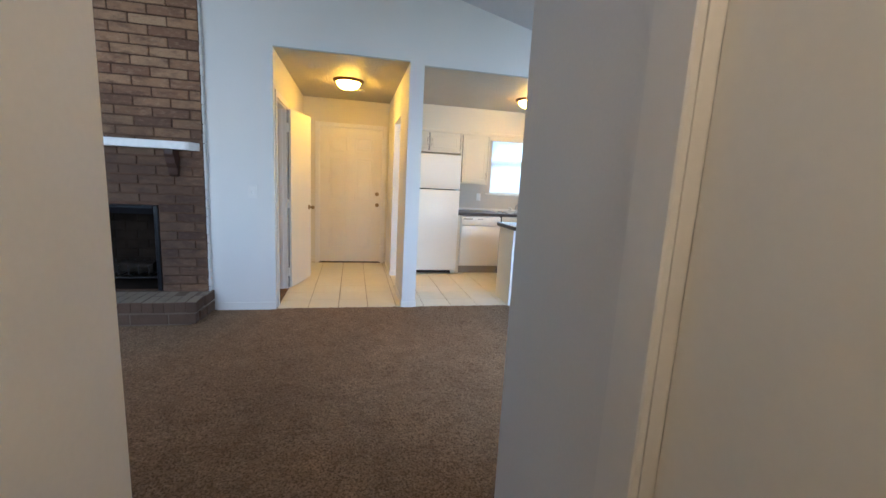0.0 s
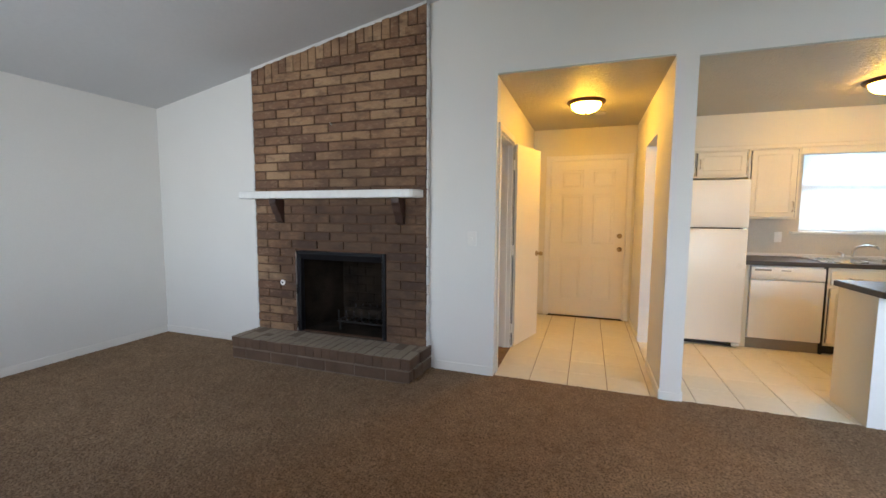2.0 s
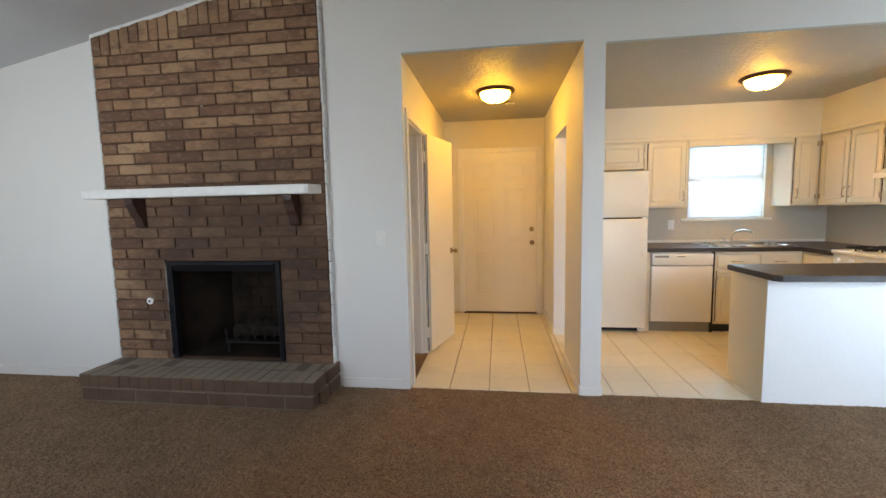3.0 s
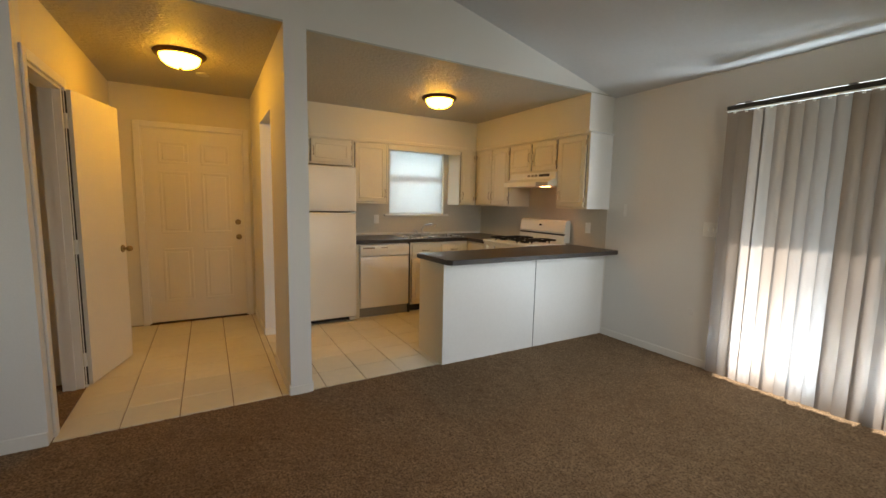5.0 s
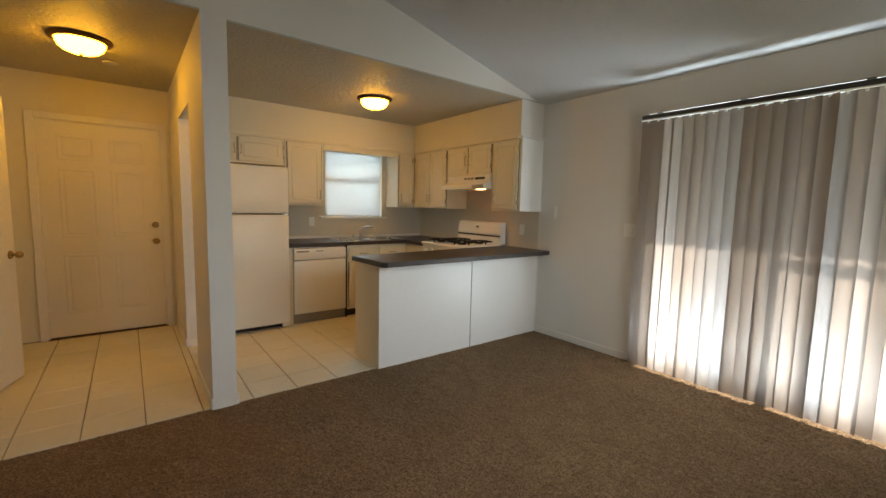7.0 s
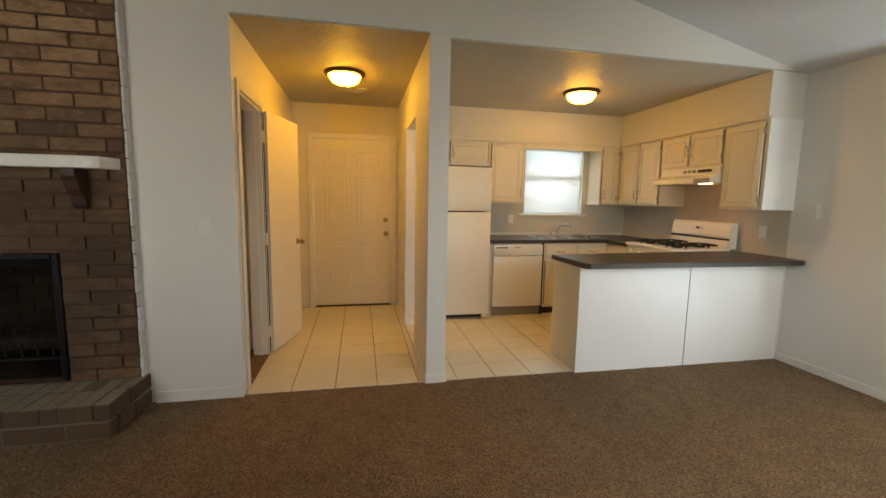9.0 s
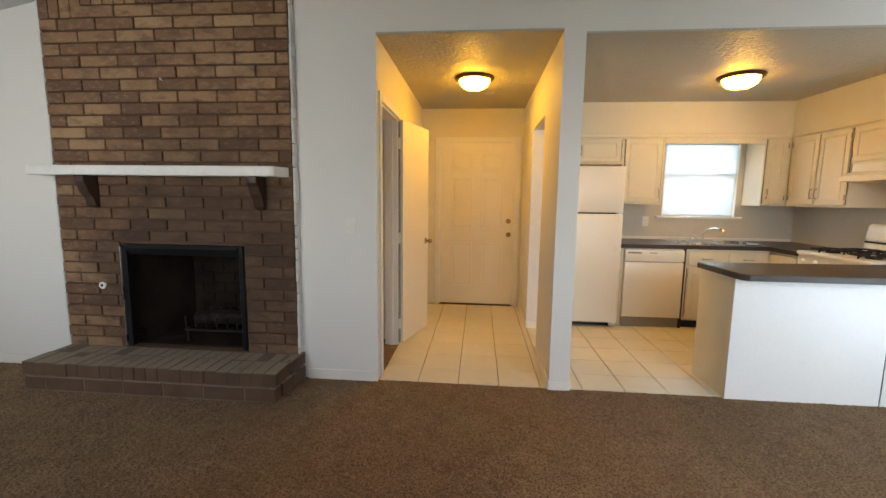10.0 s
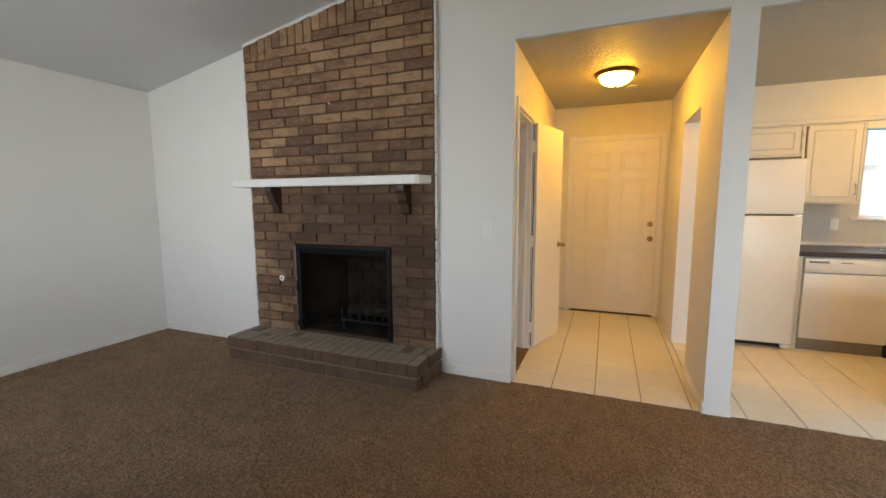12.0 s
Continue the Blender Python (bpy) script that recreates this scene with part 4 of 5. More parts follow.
cabinet("wall_cabinet", "w", 0.405, 1.203, 1.71, UT - 0.006, UE, X_E - 0.001, ((0.42, 0.795, -1), (0.815, 1.188, 1)), "cream short wall cabinet over the range hood")
tall = cabinet("wall_cabinet", "w", -0.012, 0.403, 1.314, UT - 0.006, UE, X_E - 0.001, ((0.02, 0.375, -1),), "cream single-door wall cabinet with a white end panel")
part("end_panel", B(UE, X_E - 0.002, -0.018, -0.0122, 1.314, UT - 0.006), WHITE_PANEL, tall, "white painted end panel", smooth=False)
part("top_board", B(UE - 0.012, X_E - 0.002, -0.034, 0.001, UT - 0.0055, UT + 0.008, bevel=0.002), WHITE_PANEL, tall, "white painted top ledge")
setting("trim_wall_edge", B(X_E - 0.003, X_E, -0.008, 0.0, 0.91, 1.312, bevel=0.001), TRIM, "thin white paint line where the kitchen wall begins", "trim")
# valance board across the window
bm = bmesh.new()
box(bm, 1.51, 2.548, UF - 0.004, UF + 0.016, 1.992, UT - 0.002)
setting("valance_board", bm, CABINET, "cream valance board over the window", "valance")

# refrigerator
FX0, FX1, FY = 0.205, 0.968, 1.545
fr = thing("refrigerator", 0.585, 1.9, 0.0, "cream-white top-freezer refrigerator in the alcove", "refrigerator")
part("body", B(FX0, FX1, FY + 0.075, Y_KIT - 0.03, 0.02, 1.71, bevel=0.006), APPLIANCE, fr)
part("freezer_door", B(FX0, FX1, FY, FY + 0.067, 1.234, 1.716, bevel=0.014, segs=3), APPLIANCE, fr)
part("fridge_door", B(FX0, FX1, FY, FY + 0.067, 0.055, 1.221, bevel=0.014, segs=3), APPLIANCE, fr)
part("gasket", B(FX0 + 0.01, FX1 - 0.01, FY + 0.068, FY + 0.074, 0.11, 1.705), DARK, fr, "dark door gasket")
part("base_grille", B(FX0 + 0.01, FX1 - 0.01, FY + 0.045, FY + 0.07, 0.015, 0.052, bevel=0.004), DARK, fr, "black base grille")
part("hinge_cap", B(FX1 - 0.055, FX1 - 0.002, FY + 0.005, FY + 0.065, 1.221, 1.234, bevel=0.002), STEEL, fr, "metal centre hinge")
for x in (FX0 + 0.05, FX1 - 0.06):
    bm = bmesh.new()
    cyl(bm, (x, FY + 0.085, 0.0), (x, FY + 0.085, 0.022), 0.02, sides=10)
    part("foot", bm, DARK, fr)
part("foot_cover", B(FX1 - 0.075, FX1 - 0.01, FY + 0.015, FY + 0.045, 0.012, 0.05, bevel=0.005), APPLIANCE, fr, "white plastic foot cover")

# base run under the window
CF = 1.632
CT = 0.905
CB = CT - 0.042                     # underside of the worktop
bp = thing("filler_panel", 1.0, 1.9, 0.0, "cream panel between refrigerator and dishwasher", "cabinet panel")
part("board", B(0.975, 1.029, CF, Y_KIT - 0.001, 0.0, CB), CABINET, bp)
dw = thing("dishwasher", 1.336, 1.95, 0.0, "cream-white built-in dishwasher under the worktop", "dishwasher")
part("body", B(1.031, 1.64, CF + 0.02, Y_KIT - 0.02, 0.1, CB - 0.005), APPLIANCE, dw)
part("door", B(1.033, 1.638, CF - 0.028, CF + 0.018, 0.115, 0.715, bevel=0.008, segs=2), APPLIANCE, dw)
cp = part("control_panel", B(1.033, 1.638, CF - 0.034, CF + 0.018, 0.722, 0.848, bevel=0.008, segs=2), APPLIANCE, dw)
part("vent_slot", B(1.06, 1.20, CF - 0.0365, CF - 0.033, 0.806, 0.826), GREY_KICK, cp, "grey latch slot")
part("badge", B(1.28, 1.36, CF - 0.0365, CF - 0.033, 0.81, 0.82), GREY_KICK, cp, "small grey marking")
part("toe_kick", B(1.033, 1.638, CF + 0.015, CF + 0.03, 0.0, 0.105), GREY_KICK, dw, "grey toe kick")
# Dark filler painted as shade between dishwasher and sink cabinet.
part("side_gap_shade", B(1.641, 1.664, CF - 0.005, CF + 0.02, 0.0, CB), DARK, dw, "dark strip painted as the shade beside the dishwasher")
sb = thing("sink_cabinet", 2.07, 1.95, 0.0, "cream sink base cabinet with drawer fronts", "cabinet", "base cabinets")
part("body", B(1.667, 2.494, CF, Y_KIT - 0.001, 0.09, CB), CABINET, sb)
part("toe_kick", B(1.667, 2.494, CF + 0.05, CF + 0.06, 0.0, 0.09), DARK, sb, "dark toe kick")
for a, b, h in ((1.687, 2.06, -1), (2.095, 2.47, 1)):
    cab_door(sb, "s", a, b, 0.12, 0.66, CF, h, 0.57)
    bm = bmesh.new()
    box(bm, a, b, CF - 0.018, CF, 0.69, 0.835, bevel=0.004)
    dr = part("drawer_front", bm, CABINET, sb)
    bm = bmesh.new()
    c = (a + b) / 2
    tube(bm, [(c - 0.05, CF - 0.018, 0.762), (c - 0.04, CF - 0.04, 0.762), (c + 0.04, CF - 0.04, 0.762), (c + 0.05, CF - 0.018, 0.762)], 0.006, 8)
    part("handle", bm, PULL, dr, "antique metal pull")
cb = thing("corner_cabinet", 2.82, 1.7, 0.0, "cream corner base cabinet beside the stove", "cabinet", "base cabinets")
part("body", B(2.498, X_E - 0.001, 1.236, Y_KIT - 0.001, 0.09, CB), CABINET, cb)
part("toe_kick", B(2.55, X_E - 0.001, 1.236, Y_KIT - 0.001, 0.0, 0.09), DARK, cb, "dark toe kick")
part("drawer_front", B(2.48, 2.498, 1.25, 1.60, 0.69, 0.835, bevel=0.004), CABINET, cb)
cab_door(cb, "w", 1.25, 1.60, 0.12, 0.66, 2.498, -1, 0.57)

# worktop with a cut-out for the sink
SK = (1.65, 2.49, 1.70, 2.17)
bm = bmesh.new()
CY = CF - 0.03
prism(bm, [(0.972, CY), (SK[0] + 0.012, CY), (SK[0] + 0.012, Y_KIT - 0.001), (0.972, Y_KIT - 0.001)], CB, CT, axis="z")
prism(bm, [(SK[0] + 0.012, CY), (SK[1] - 0.012, CY), (SK[1] - 0.012, SK[2] + 0.012), (SK[0] + 0.012, SK[2] + 0.012)], CB, CT, axis="z")
prism(bm, [(SK[0] + 0.012, SK[3] - 0.012), (SK[1] - 0.012, SK[3] - 0.012), (SK[1] - 0.012, Y_KIT - 0.001), (SK[0] + 0.012, Y_KIT - 0.001)], CB, CT, axis="z")
prism(bm, [(SK[1] - 0.012, CY), (2.466, CY), (2.466, 1.236), (X_E - 0.001, 1.236), (X_E - 0.001, Y_KIT - 0.001), (SK[1] - 0.012, Y_KIT - 0.001)], CB, CT, axis="z")
wt = single("worktop", bm, COUNTER, "dark grey laminate L-shaped worktop with low splashback", "worktop", smooth=False)
part("splashback", B(0.972, X_E - 0.02, Y_KIT - 0.02, Y_KIT - 0.002, CT, CT + 0.03, bevel=0.003), TRIM, wt, "cream caulked splash strip")

sink = thing("kitchen_sink", 2.07, 1.94, CT, "stainless steel double-bowl sink set in the worktop", "sink")
bm = bmesh.new()
r = 0.03
for p0, p1, q0, q1 in ((SK[0], SK[1], SK[2], SK[2] + r), (SK[0], SK[1], SK[3] - 0.055, SK[3]), (SK[0], SK[0] + r, SK[2] + r, SK[3] - 0.055), (SK[1] - r, SK[1], SK[2] + r, SK[3] - 0.055), (2.055, 2.085, SK[2] + r, SK[3] - 0.055)):
    box(bm, p0, p1, q0, q1, CT + 0.0005, CT + 0.008, bevel=0.003)
part("rim", bm, STEEL, sink, "bright steel rim")
for x0, x1 in ((SK[0] + r, 2.055), (2.085, SK[1] - r)):
    bm = bmesh.new()
    y0, y1, zb = SK[2] + r, SK[3] - 0.055, CT - 0.16
    for a, b, c, d, e, f in ((x0 - 0.002, x0, y0, y1, zb, CT + 0.002), (x1, x1 + 0.002, y0, y1, zb, CT + 0.002), (x0, x1, y0 - 0.002, y0, zb, CT + 0.002), (x0, x1, y1, y1 + 0.002, zb, CT + 0.002), (x0, x1, y0, y1, zb - 0.002, zb)):
        box(bm, a, b, c, d, e, f)
    bowl = part("bowl", bm, STEEL, sink, "steel bowl", smooth=False)
    bm = bmesh.new()
    lathe(bm, [(0.004, 0.0), (0.042, 0.0), (0.044, 0.004), (0.03, 0.004), (0.004, 0.001)], ((x0 + x1) / 2, (y0 + y1) / 2, zb), sides=20)
    part("drain", bm, STEEL, bowl)
fa = thing("kitchen_tap", 2.07, 2.11, CT, "chrome single-lever kitchen tap behind the sink", "tap")
part("base_plate", B(1.95, 2.19, 2.092, 2.135, CT + 0.008, CT + 0.028, bevel=0.008, segs=2), STEEL, fa)
bm = bmesh.new()
tube(bm, [(2.07, 2.112, CT + 0.02), (2.07, 2.11, CT + 0.09), (2.09, 2.08, CT + 0.135), (2.13, 2.02, CT + 0.155), (2.17, 1.955, CT + 0.15), (2.19, 1.93, CT + 0.125)], 0.012, 12)
part("spout", bm, STEEL, fa)
bm = bmesh.new()
cyl(bm, (1.99, 2.112, CT + 0.02), (1.99, 2.112, CT + 0.055), 0.018, 0.014)
tube(bm, [(1.99, 2.112, CT + 0.052), (1.97, 2.10, CT + 0.07), (1.93, 2.09, CT + 0.078)], 0.007, 8)
part("lever", bm, STEEL, fa)

# window over the sink
wf = new("window_1")
wf.location = ((W0 + W1) / 2, Y_KIT, WZ0)
tagged(wf, "white sash window with closed mini blind over the sink", "window", kind="structure")
for a, b, c, d in ((W0, W0 + 0.04, WZ0, WZ1), (W1 - 0.04, W1, WZ0, WZ1), (W0 + 0.04, W1 - 0.04, WZ0, WZ0 + 0.04), (W0 + 0.04, W1 - 0.04, WZ1 - 0.04, WZ1)):
    part("window_frame", B(a, b, Y_KIT + 0.06, Y_KIT + 0.12, c, d, bevel=0.003), TRIM, wf)
part("meeting_rail", B(W0 + 0.04, W1 - 0.04, Y_KIT + 0.06, Y_KIT + 0.105, 1.645, 1.69, bevel=0.003), TRIM, wf)
for z0, z1, y in ((WZ0 + 0.04, 1.645, 0.075), (1.69, WZ1 - 0.04, 0.095)):
    p = part("pane", B(W0 + 0.04, W1 - 0.04, Y_KIT + y, Y_KIT + y + 0.004, z0, z1), GLASS, wf, smooth=False)
    p.visible_shadow = False
part("window_sill", B(1.575, 2.548, Y_KIT - 0.05, Y_KIT + 0.06, WZ0 - 0.028, WZ0 - 0.001, bevel=0.005, segs=2), TRIM, wf)
mb = thing("mini_blind", (W0 + W1) / 2, Y_KIT + 0.03, WZ1 - 0.03, "white horizontal mini blind, lowered and closed", "window blind")
part("headrail", B(W0 + 0.01, W1 - 0.01, Y_KIT + 0.012, Y_KIT + 0.042, WZ1 - 0.032, WZ1 - 0.001, bevel=0.002), SLAT, mb)
bm = bmesh.new()
box(bm, W0 + 0.012, W1 - 0.012, -0.0125, 0.0125, -0.0004, 0.0004)
slat = mesh_of("slat", bm, SLAT)
z = WZ0 + 0.03
while z < WZ1 - 0.028:
    piece("slat", slat, mb, 0, Y_KIT + 0.027, z, (56, 0, 0))
    z += 0.0205
part("bottom_rail", B(W0 + 0.012, W1 - 0.012, Y_KIT + 0.016, Y_KIT + 0.038, WZ0 + 0.003, WZ0 + 0.016, bevel=0.002), SLAT, mb)

# stove
SY0, SY1, SX0 = 0.462, 1.222, 2.45
st = thing("gas_stove", 2.78, 0.84, 0.0, "white gas stove with black iron grates", "stove")
part("body", B(SX0 + 0.02, X_E - 0.03, SY0, SY1, 0.03, 0.886, bevel=0.004), APPLIANCE, st)
part("cooktop", B(SX0, X_E - 0.09, SY0, SY1, 0.888, 0.922, bevel=0.01, segs=3), APPLIANCE, st, "white enamel cooktop")
part("oven_door", B(SX0 - 0.015, SX0 + 0.018, SY0 + 0.01, SY1 - 0.01, 0.2, 0.756, bevel=0.006), APPLIANCE, st)
part("drawer", B(SX0 - 0.01, SX0 + 0.018, SY0 + 0.01, SY1 - 0.01, 0.05, 0.19, bevel=0.006), APPLIANCE, st)
bm = bmesh.new()
tube(bm, [(SX0 - 0.015, SY0 + 0.08, 0.716), (SX0 - 0.05, SY0 + 0.09, 0.716), (SX0 - 0.05, SY1 - 0.09, 0.716), (SX0 - 0.015, SY1 - 0.08, 0.716)], 0.011, 10)
part("oven_handle", bm, APPLIANCE, st)
bm = bmesh.new()
prism(bm, [(X_E - 0.125, 0.922), (X_E - 0.03, 0.922), (X_E - 0.03, 1.171), (X_E - 0.075, 1.176), (X_E - 0.1, 1.156), (X_E - 0.118, 1.036), (X_E - 0.108, 1.031), (X_E - 0.108, 1.006), (X_E - 0.118, 1.001)], SY0, SY1, axis="y")
bmesh.ops.bevel(bm, geom=[e for e in bm.edges if e.calc_face_angle(0) > 0.6], offset=0.004, segments=2, affect="EDGES")
bg = part("backguard", bm, APPLIANCE, st, "white backguard with a small clock")
part("vent_gap", B(X_E - 0.121, X_E - 0.106, SY0 + 0.004, SY1 - 0.004, 1.004, 1.021), DARK, bg, "dark vent slot")
part("clock", B(X_E - 0.12, X_E - 0.108, 0.80, 0.90, 1.091, 1.124, bevel=0.003), PLASTIC, bg, "pale clock panel")
part("clock_face", B(X_E - 0.1225, X_E - 0.119, 0.83, 0.87, 1.101, 1.121), DARK, bg, "dark display")
for k in range(5):
    bm = bmesh.new()
    y = SY0 + 0.1 + k * 0.14
    cyl(bm, (SX0 - 0.002, y, 0.836), (SX0 - 0.03, y, 0.836), 0.022, 0.019, 16)
    part("knob", bm, APPLIANCE, st)
for gx in (SX0 + 0.17, SX0 + 0.43):
    for gy in (SY0 + 0.19, SY1 - 0.19):
        bm = bmesh.new()
        lathe(bm, [(0.004, 0.0), (0.05, 0.0), (0.048, 0.014), (0.035, 0.018), (0.035, 0.024), (0.004, 0.026)], (gx, gy, 0.922), sides=20)
        part("burner", bm, IRON, st, "black burner cap")
        bm = bmesh.new()
        for sx, sy in ((1, 0), (-1, 0), (0, 1), (0, -1)):
            tube(bm, [(gx + sx * 0.115, gy + sy * 0.115, 0.92), (gx + sx * 0.11, gy + sy * 0.11, 0.954), (gx + sx * 0.03, gy + sy * 0.03, 0.956)], 0.008, 8)
        for a in range(4):
            p, q = radians(45 + 90 * a), radians(135 + 90 * a)
            tube(bm, [(gx + 0.15 * math.cos(p), gy + 0.15 * math.sin(p), 0.95), (gx + 0.15 * math.cos(q), gy + 0.15 * math.sin(q), 0.95)], 0.008, 8)
        part("grate", bm, IRON, st, "black cast-iron pan grate")

# range hood
hd = thing("range_hood", 2.9, 0.79, 1.555, "cream under-cabinet range hood with its lamp on", "range hood")
bm = bmesh.new()
prism(bm, [(X_E - 0.002, 1.708), (2.80, 1.708), (2.795, 1.64), (2.70, 1.60), (2.695, 1.555), (X_E - 0.002, 1.555)], 0.407, 1.165, axis="y")
bmesh.ops.bevel(bm, geom=[e for e in bm.edges if e.calc_face_angle(0) > 0.5], offset=0.003, segments=1, affect="EDGES")
part("body", bm, APPLIANCE, hd)
for a, b, m in ((0.50, 0.66, DARK), (0.69, 0.73, GREY_KICK), (0.75, 0.79, GREY_KICK), (0.81, 0.85, GREY_KICK)):
    part("switch_slot", B(2.79, 2.803, a, b, 1.662, 1.688, bevel=0.002), m, hd)
part("grey_corner", B(2.693, 2.76, 0.412, 0.60, 1.551, 1.597, bevel=0.003), ALU, hd, "grey piece at the front corner of the hood")
part("filter", B(2.77, 3.1, 0.80, 1.11, 1.549, 1.556), STEEL, hd, "metal mesh filter")
part("lamp_lens", B(2.765, 2.82, 0.50, 0.61, 1.547, 1.556, bevel=0.003), HOOD_LENS, hd, "lit orange lamp lens")

# peninsula
PX, PY0, PY1 = 1.200, -0.008, 0.415
pn = thing("peninsula_cabinet", 2.17, 0.2, 0.0, "white panelled peninsula with a cream end", "cabinet")
part("body", B(PX + 0.006, X_E - 0.03, PY0 + 0.012, PY1, 0.0, 0.861), CABINET, pn, smooth=False)
part("end_panel", B(PX, PX + 0.005, PY0 + 0.002, PY1 + 0.012, -0.004, 0.860, bevel=0.001), CABINET, pn, "cream painted end panel")
part("back_panel", B(PX + 0.001, 2.192, PY0, PY0 + 0.0115, -0.004, 0.860, bevel=0.0015), WHITE_PANEL, pn, "white laminate panel")
part("back_panel", B(2.2, X_E - 0.004, PY0, PY0 + 0.0115, -0.004, 0.860, bevel=0.0015), WHITE_PANEL, pn, "white laminate panel")
part("corner_bead", B(X_E - 0.014, X_E - 0.002, PY0 - 0.006, PY0 + 0.0, 0.066, 0.860), TRIM, pn)
part("seam", B(2.1925, 2.1995, PY0 + 0.003, PY0 + 0.0118, -0.004, 0.860), DARK, pn, "dark open seam")
bar = thing("breakfast_bar_top", 2.15, 0.13, 0.864, "dark grey laminate breakfast-bar top with a clipped corner", "worktop")
BAR = [(1.150, -0.14), (1.185, -0.172), (3.11, -0.185), (X_E - 0.002, -0.165), (X_E - 0.002, 0.458), (2.44, 0.458), (2.44, 0.43), (1.135, 0.36)]
bm = bmesh.new()
prism(bm, BAR, 0.864, 0.905, axis="z")
bmesh.ops.bevel(bm, geom=[e for e in bm.edges if abs((e.verts[0].co - e.verts[1].co).z) < 1e-4], offset=0.004, segments=2, affect="EDGES")
part("slab", bm, COUNTER, bar, smooth=False)
for (ax, ay), (bx, by) in ((BAR[1], BAR[2]), (BAR[7], BAR[0])):
    n = Vector((by - ay, ax - bx, 0)).normalized() * 0.0015
    d = Vector((bx - ax, by - ay, 0)).normalized() * 0.002
    bm = bmesh.new()
    prism(bm, [(ax + d.x, ay + d.y), (bx - d.x, by - d.y), (bx - d.x + n.x, by - d.y + n.y), (ax + d.x + n.x, ay + d.y + n.y)], 0.868, 0.901, axis="z")
    part("edge_band", bm, EDGE, bar, "dark laminate edge band", smooth=False)

# ---- switches and sockets ----


def plate(name, face, at, u, z, w, h, label, toggles=0, slots=0, finish=PLASTIC):
    """A wall plate. face n: on a wall looking to -y; e: on a wall looking to -x."""
    pl = thing(name, u if face == "n" else at, at if face == "n" else u, z, label, "wall plate")

    def bx(u0, u1, d, z0, z1, bevel):
        return B(u0, u1, at - d, at + 0.001, z0, z1, bevel=bevel) if face == "n" else B(at - d, at, u0, u1, z0, z1, bevel=bevel)

    part("cover", bx(u - w / 2, u + w / 2, 0.006, z - h / 2, z + h / 2, 0.002), finish, pl)
    for k in range(toggles):
        c = u + (k - (toggles - 1) / 2) * 0.046
        part("toggle", bx(c - 0.006, c + 0.006, 0.016, z - 0.012, z + 0.012, 0.002), finish, pl)
    for k in range(slots):
        c = z + (k - (slots - 1) / 2) * 0.04
        part("socket", bx(u - 0.016, u + 0.016, 0.008, c - 0.014, c + 0.014, 0.003), PLASTIC, pl)
    return pl


plate("light_switch", "n", 0.0, -1.451, 1.153, 0.075, 0.118, "white light switch on the wall by the hall", 1, 0, TRIM)
plate("light_switch", "e", X_E, -1.028, 1.174, 0.118, 0.118, "ivory double light switch beside the blinds", 2)
plate("phone_jack", "e", X_E, -0.92, 0.456, 0.05, 0.05, "small painted wall jack above the carpet", 0, 0, WALL)
plate("blank_plate", "e", X_E, -0.214, 1.312, 0.03, 0.118, "narrow blank wall plate", 0)
plate("power_socket", "e", X_E, 0.236, 1.108, 0.07, 0.115, "ivory power socket beside the stove", 0, 2)
plate("power_socket", "n", Y_KIT, 1.475, 1.118, 0.07, 0.115, "ivory power socket beside the window", 0, 2)

# ---- unseen windows added behind the walk as light sources ----


def back_window(name, x0, x1, y, z0, z1, label):
    """An unseen two-pane window in a south wall, added to let light in."""
    w = new(name)
    w.location = ((x0 + x1) / 2, y, z0)
    tagged(w, label, "window", kind="structure")
    c = (x0 + x1) / 2
    for a, b, p, q in ((x0, x0 + 0.05, z0, z1), (x1 - 0.05, x1, z0, z1), (x0 + 0.05, x1 - 0.05, z0, z0 + 0.05), (x0 + 0.05, x1 - 0.05, z1 - 0.05, z1), (c - 0.025, c + 0.025, z0 + 0.05, z1 - 0.05)):
        part("window_frame", B(a, b, y - 0.11, y - 0.05, p, q, bevel=0.003), TRIM, w)
    for a, b in ((x0 + 0.05, c - 0.025), (c + 0.025, x1 - 0.05)):
        p = part("pane", B(a, b, y - 0.082, y - 0.078, z0 + 0.05, z1 - 0.05), GLASS, w, smooth=False)
        p.visible_shadow = False


back_window("window_2", V0, V1, Y_SW, VZ0, VZ1, "plain white-framed unseen window, added to light the fireplace wall")
back_window("window_3", E0, E1, Y_SE, 0.9, 2.15, "plain white-framed unseen window, added to light the peninsula")

# ---- sliding patio door and vertical blinds ----
sd = new("door_sliding")
sd.location = (X_E, (S0 + S1) / 2, 0)
tagged(sd, "aluminium sliding patio door behind vertical blinds", "sliding door", kind="structure")
for a, b, z0, z1 in ((S0, S0 + 0.05, 0.0, SZ), (S1 - 0.05, S1, 0.0, SZ), (S0 + 0.05, S1 - 0.05, SZ - 0.018, SZ), (S0 + 0.05, S1 - 0.05, 0.0, 0.04), (-2.12, -2.05, 0.04, SZ - 0.05)):
    part("frame", B(X_E + 0.04, X_E + 0.11, a, b, z0, z1, bevel=0.003), ALU, sd)
for a, b in ((S0 + 0.05, -2.12), (-2.05, S1 - 0.05)):
    p = part("pane", B(X_E + 0.07, X_E + 0.076, a, b, 0.04, SZ - 0.018), GLASS, sd, smooth=False)
    p.visible_shadow = False
VX = X_E - 0.075
vb = thing("vertical_blinds", VX, (S0 + S1) / 2, 2.09, "beige vertical blinds drawn across the patio door", "window blind")
bm = bmesh.new()
box(bm, VX - 0.028, VX + 0.028, S0 + 0.01, -1.115, 2.096, 2.13, bevel=0.004)
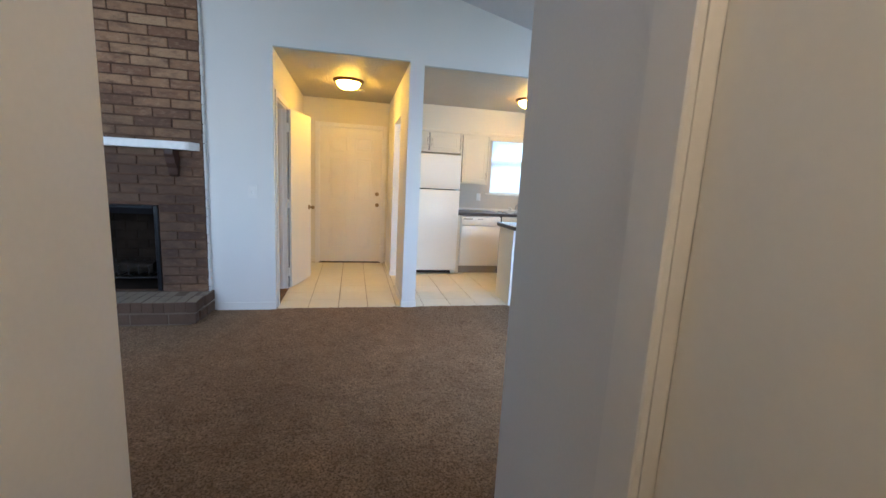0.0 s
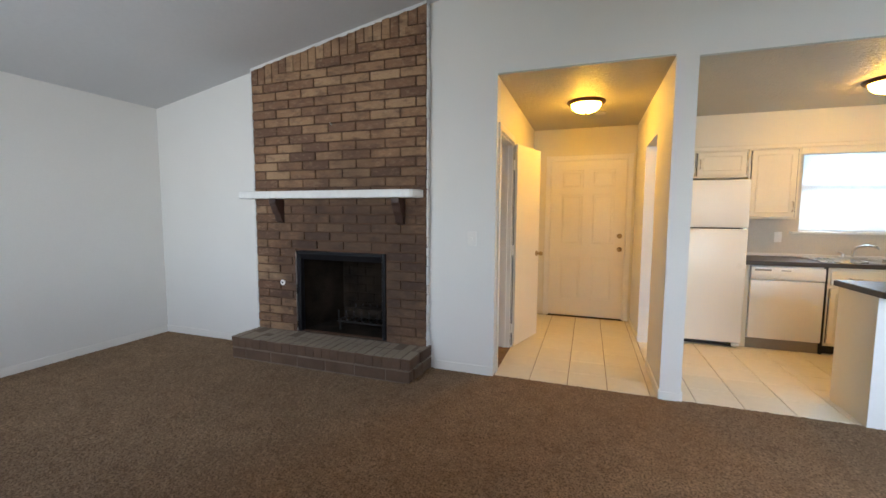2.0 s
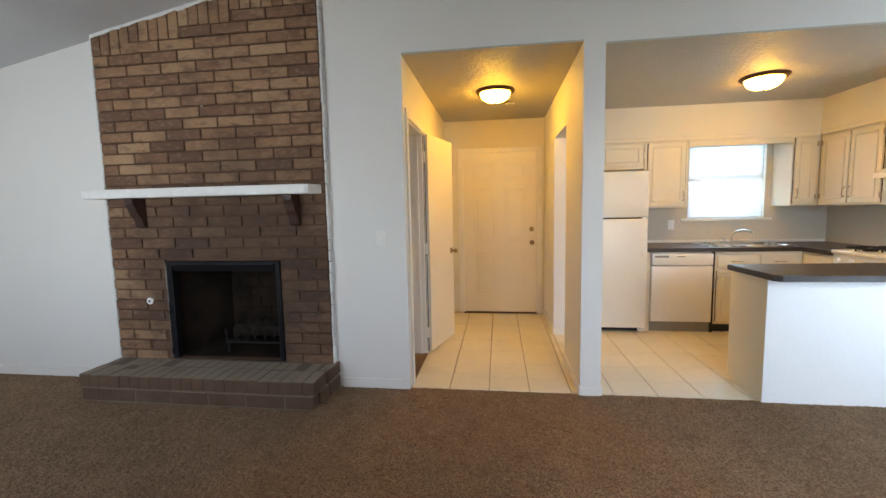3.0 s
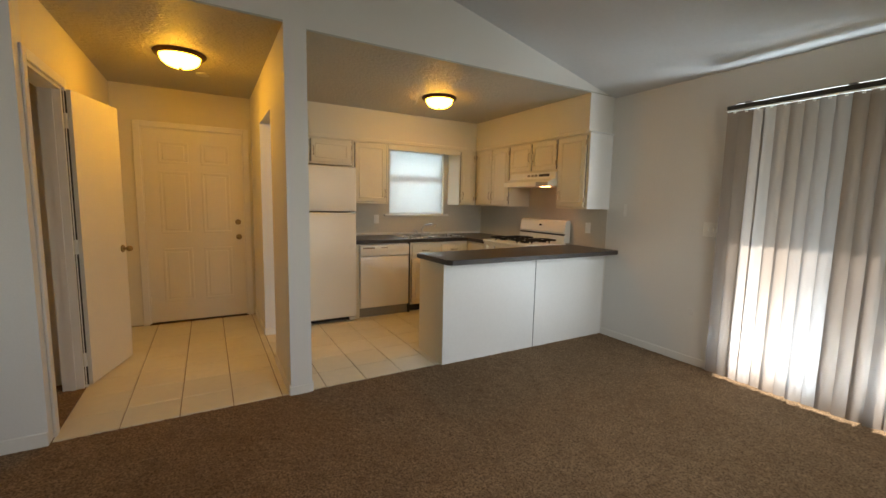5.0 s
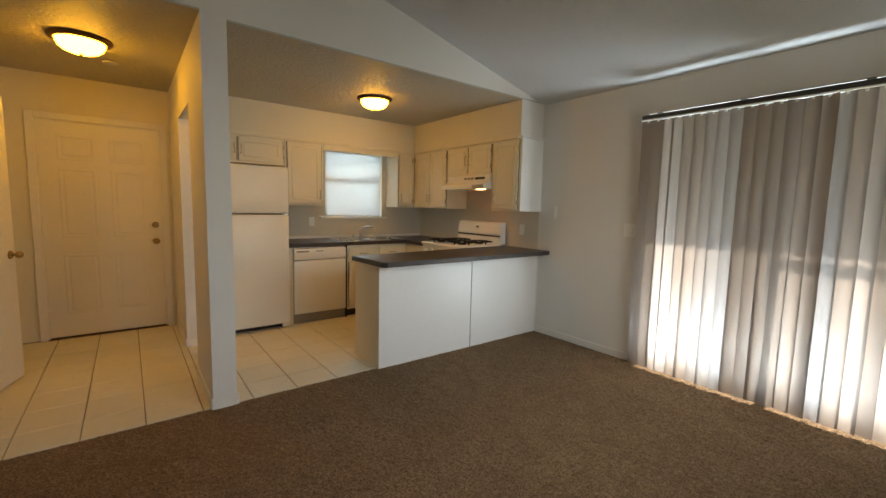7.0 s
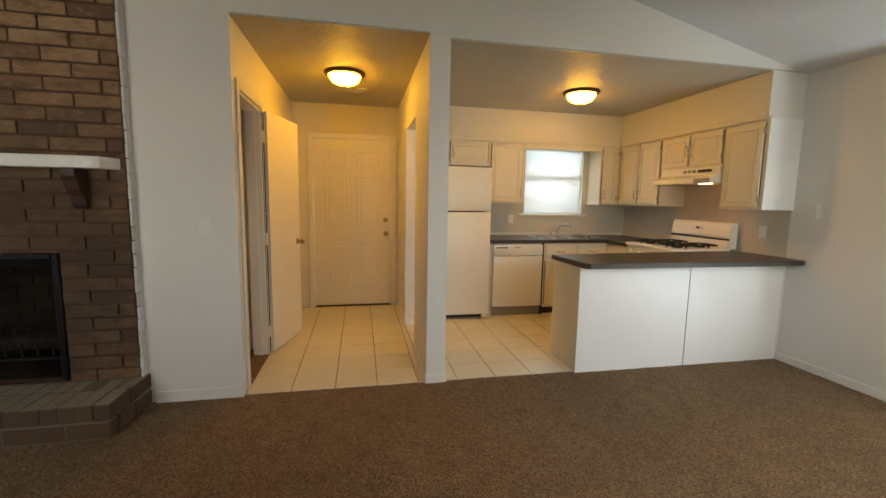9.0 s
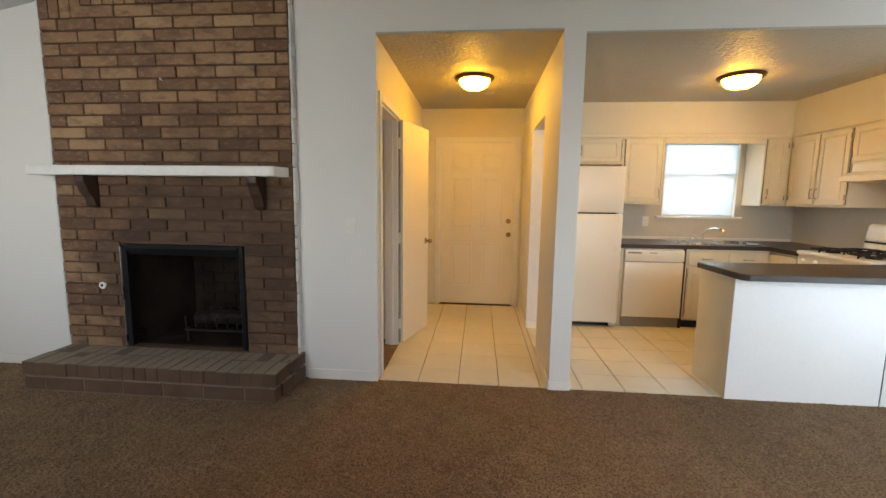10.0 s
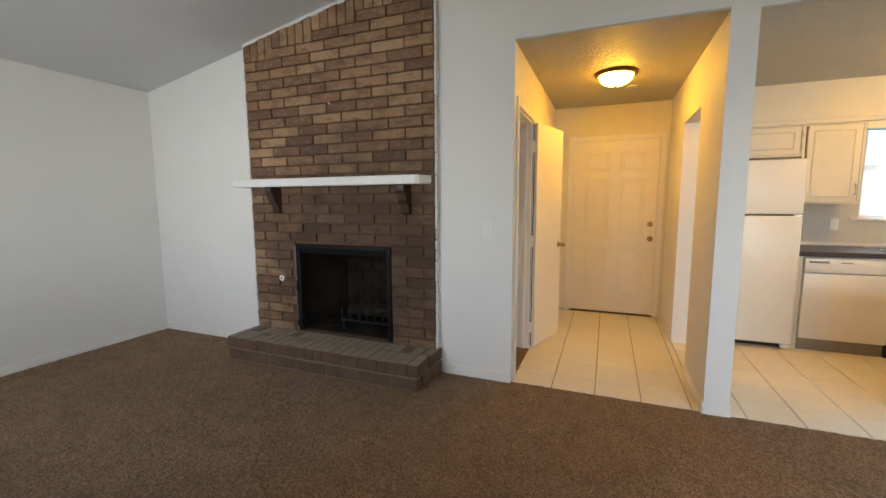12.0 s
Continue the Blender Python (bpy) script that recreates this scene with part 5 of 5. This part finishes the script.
hrail = part("headrail", bm, RAIL, vb, "dark bronze headrail")
part("rail_lip", B(VX - 0.032, VX + 0.0, S0 + 0.01, -1.115, 2.088, 2.0955), PLASTIC, vb, "thin white rail lip")
for y in (-1.26, -1.83, -2.45):
    part("bracket", B(VX - 0.035, X_E, y - 0.02, y + 0.02, 2.1305, 2.139, bevel=0.002), RAIL, hrail)
NV, PITCH, WIDE = 22, 0.0795, 0.098


def vane_mesh():
    """One slightly bowed vane hanging from its own top centre."""
    bm = bmesh.new()
    cols = 7
    grid = []
    for k in range(cols):
        u = k / (cols - 1) - 0.5
        bow = 0.007 * (1 - 4 * u * u)
        grid.append([bm.verts.new((-bow, u * WIDE, z)) for z in (0.0, -0.65, -1.35, -2.067)])
    for p, q in zip(grid, grid[1:]):
        for k in range(3):
            bm.faces.new((p[k], p[k + 1], q[k + 1], q[k]))
    bmesh.ops.solidify(bm, geom=list(bm.faces), thickness=0.0007)
    return mesh_of("vane", bm, VANE, smooth=True)


vm = vane_mesh()
vr = random.Random(4)
for k in range(NV):
    y = -1.165 - k * PITCH
    # the vanes overlap up to the middle, but for one; past it they hang open the other way
    turn = 20 + vr.uniform(-5, 5)
    if k == 2:
        turn = -16
    if k >= 13:
        turn = -18 + vr.uniform(-5, 5)
    if k in (16, 20):
        turn = -4
    piece("vane", vm, vb, VX, y, 2.0845, (vr.uniform(-0.25, 0.25), vr.uniform(-0.2, 0.2), turn))
    part("carrier", B(VX - 0.014, VX - 0.004, y - 0.008, y + 0.008, 2.07, 2.0825), PLASTIC, vb)

# ---- outside ----
bm = bmesh.new()
box(bm, -60, 60, -60, 60, -0.4, -0.25)
setting("ground", bm, LAWN, "dry grass ground round the house")
setting("patio", B(X_E + 0.14, X_E + 2.4, -4.3, 0.2, -0.25, -0.03), CONCRETE, "concrete patio slab")
# Unseen roof; its depth is set so its shade crosses the blinds.
bm = bmesh.new()
box(bm, X_E + 0.14, X_E + 1.446, -4.6, 0.8, 2.45, 2.6)
setting("patio_roof", bm, TIMBER, "timber patio roof shading the door")
# Unseen bar added below the roof edge to cast its shadow on the blinds.
rl = thing("patio_shadow_bar", X_E + 1.7, -2.6, -0.25, "unseen weathered timber bar casting a shadow on the blinds", "railing")
part("shadow_bar", B(X_E + 1.44, X_E + 1.50, -4.5, -2.09, 2.385, 2.42), TIMBER, rl)
for y in (-4.45,):
    part("post", B(X_E + 1.40, X_E + 1.44, y - 0.04, y + 0.04, -0.05, 2.45), TIMBER, rl)

# ---- floor tiles ----
TP = 0.3015


def tiles(parent, x0, x1, y0, y1, ox, oy):
    i0, i1 = math.floor((x0 - ox) / TP), math.ceil((x1 - ox) / TP)
    j0, j1 = math.floor((y0 - oy) / TP), math.ceil((y1 - oy) / TP)
    tr = random.Random(3)
    for i in range(i0, i1):
        for j in range(j0, j1):
            a, b = max(ox + i * TP, x0), min(ox + (i + 1) * TP, x1)
            c, d = max(oy + j * TP, y0), min(oy + (j + 1) * TP, y1)
            if b - a < 0.02 or d - c < 0.02:
                continue
            me = brick_mesh(b - a - 0.006, d - c - 0.005, 0.012, TILE, "tile")
            piece("tile", me, parent, (a + b) / 2, (c + d) / 2, -0.006 + tr.uniform(-0.0008, 0.0008), (tr.uniform(-0.12, 0.12), tr.uniform(-0.12, 0.12), 0))


tiles(floor_hall, HALL_W, 0.0, CARPET_EDGE, Y_DOOR, -0.957, -0.0065)
tiles(floor_kitchen, 0.0, 2.55, CARPET_EDGE, 2.0, 0.25, -0.0065)
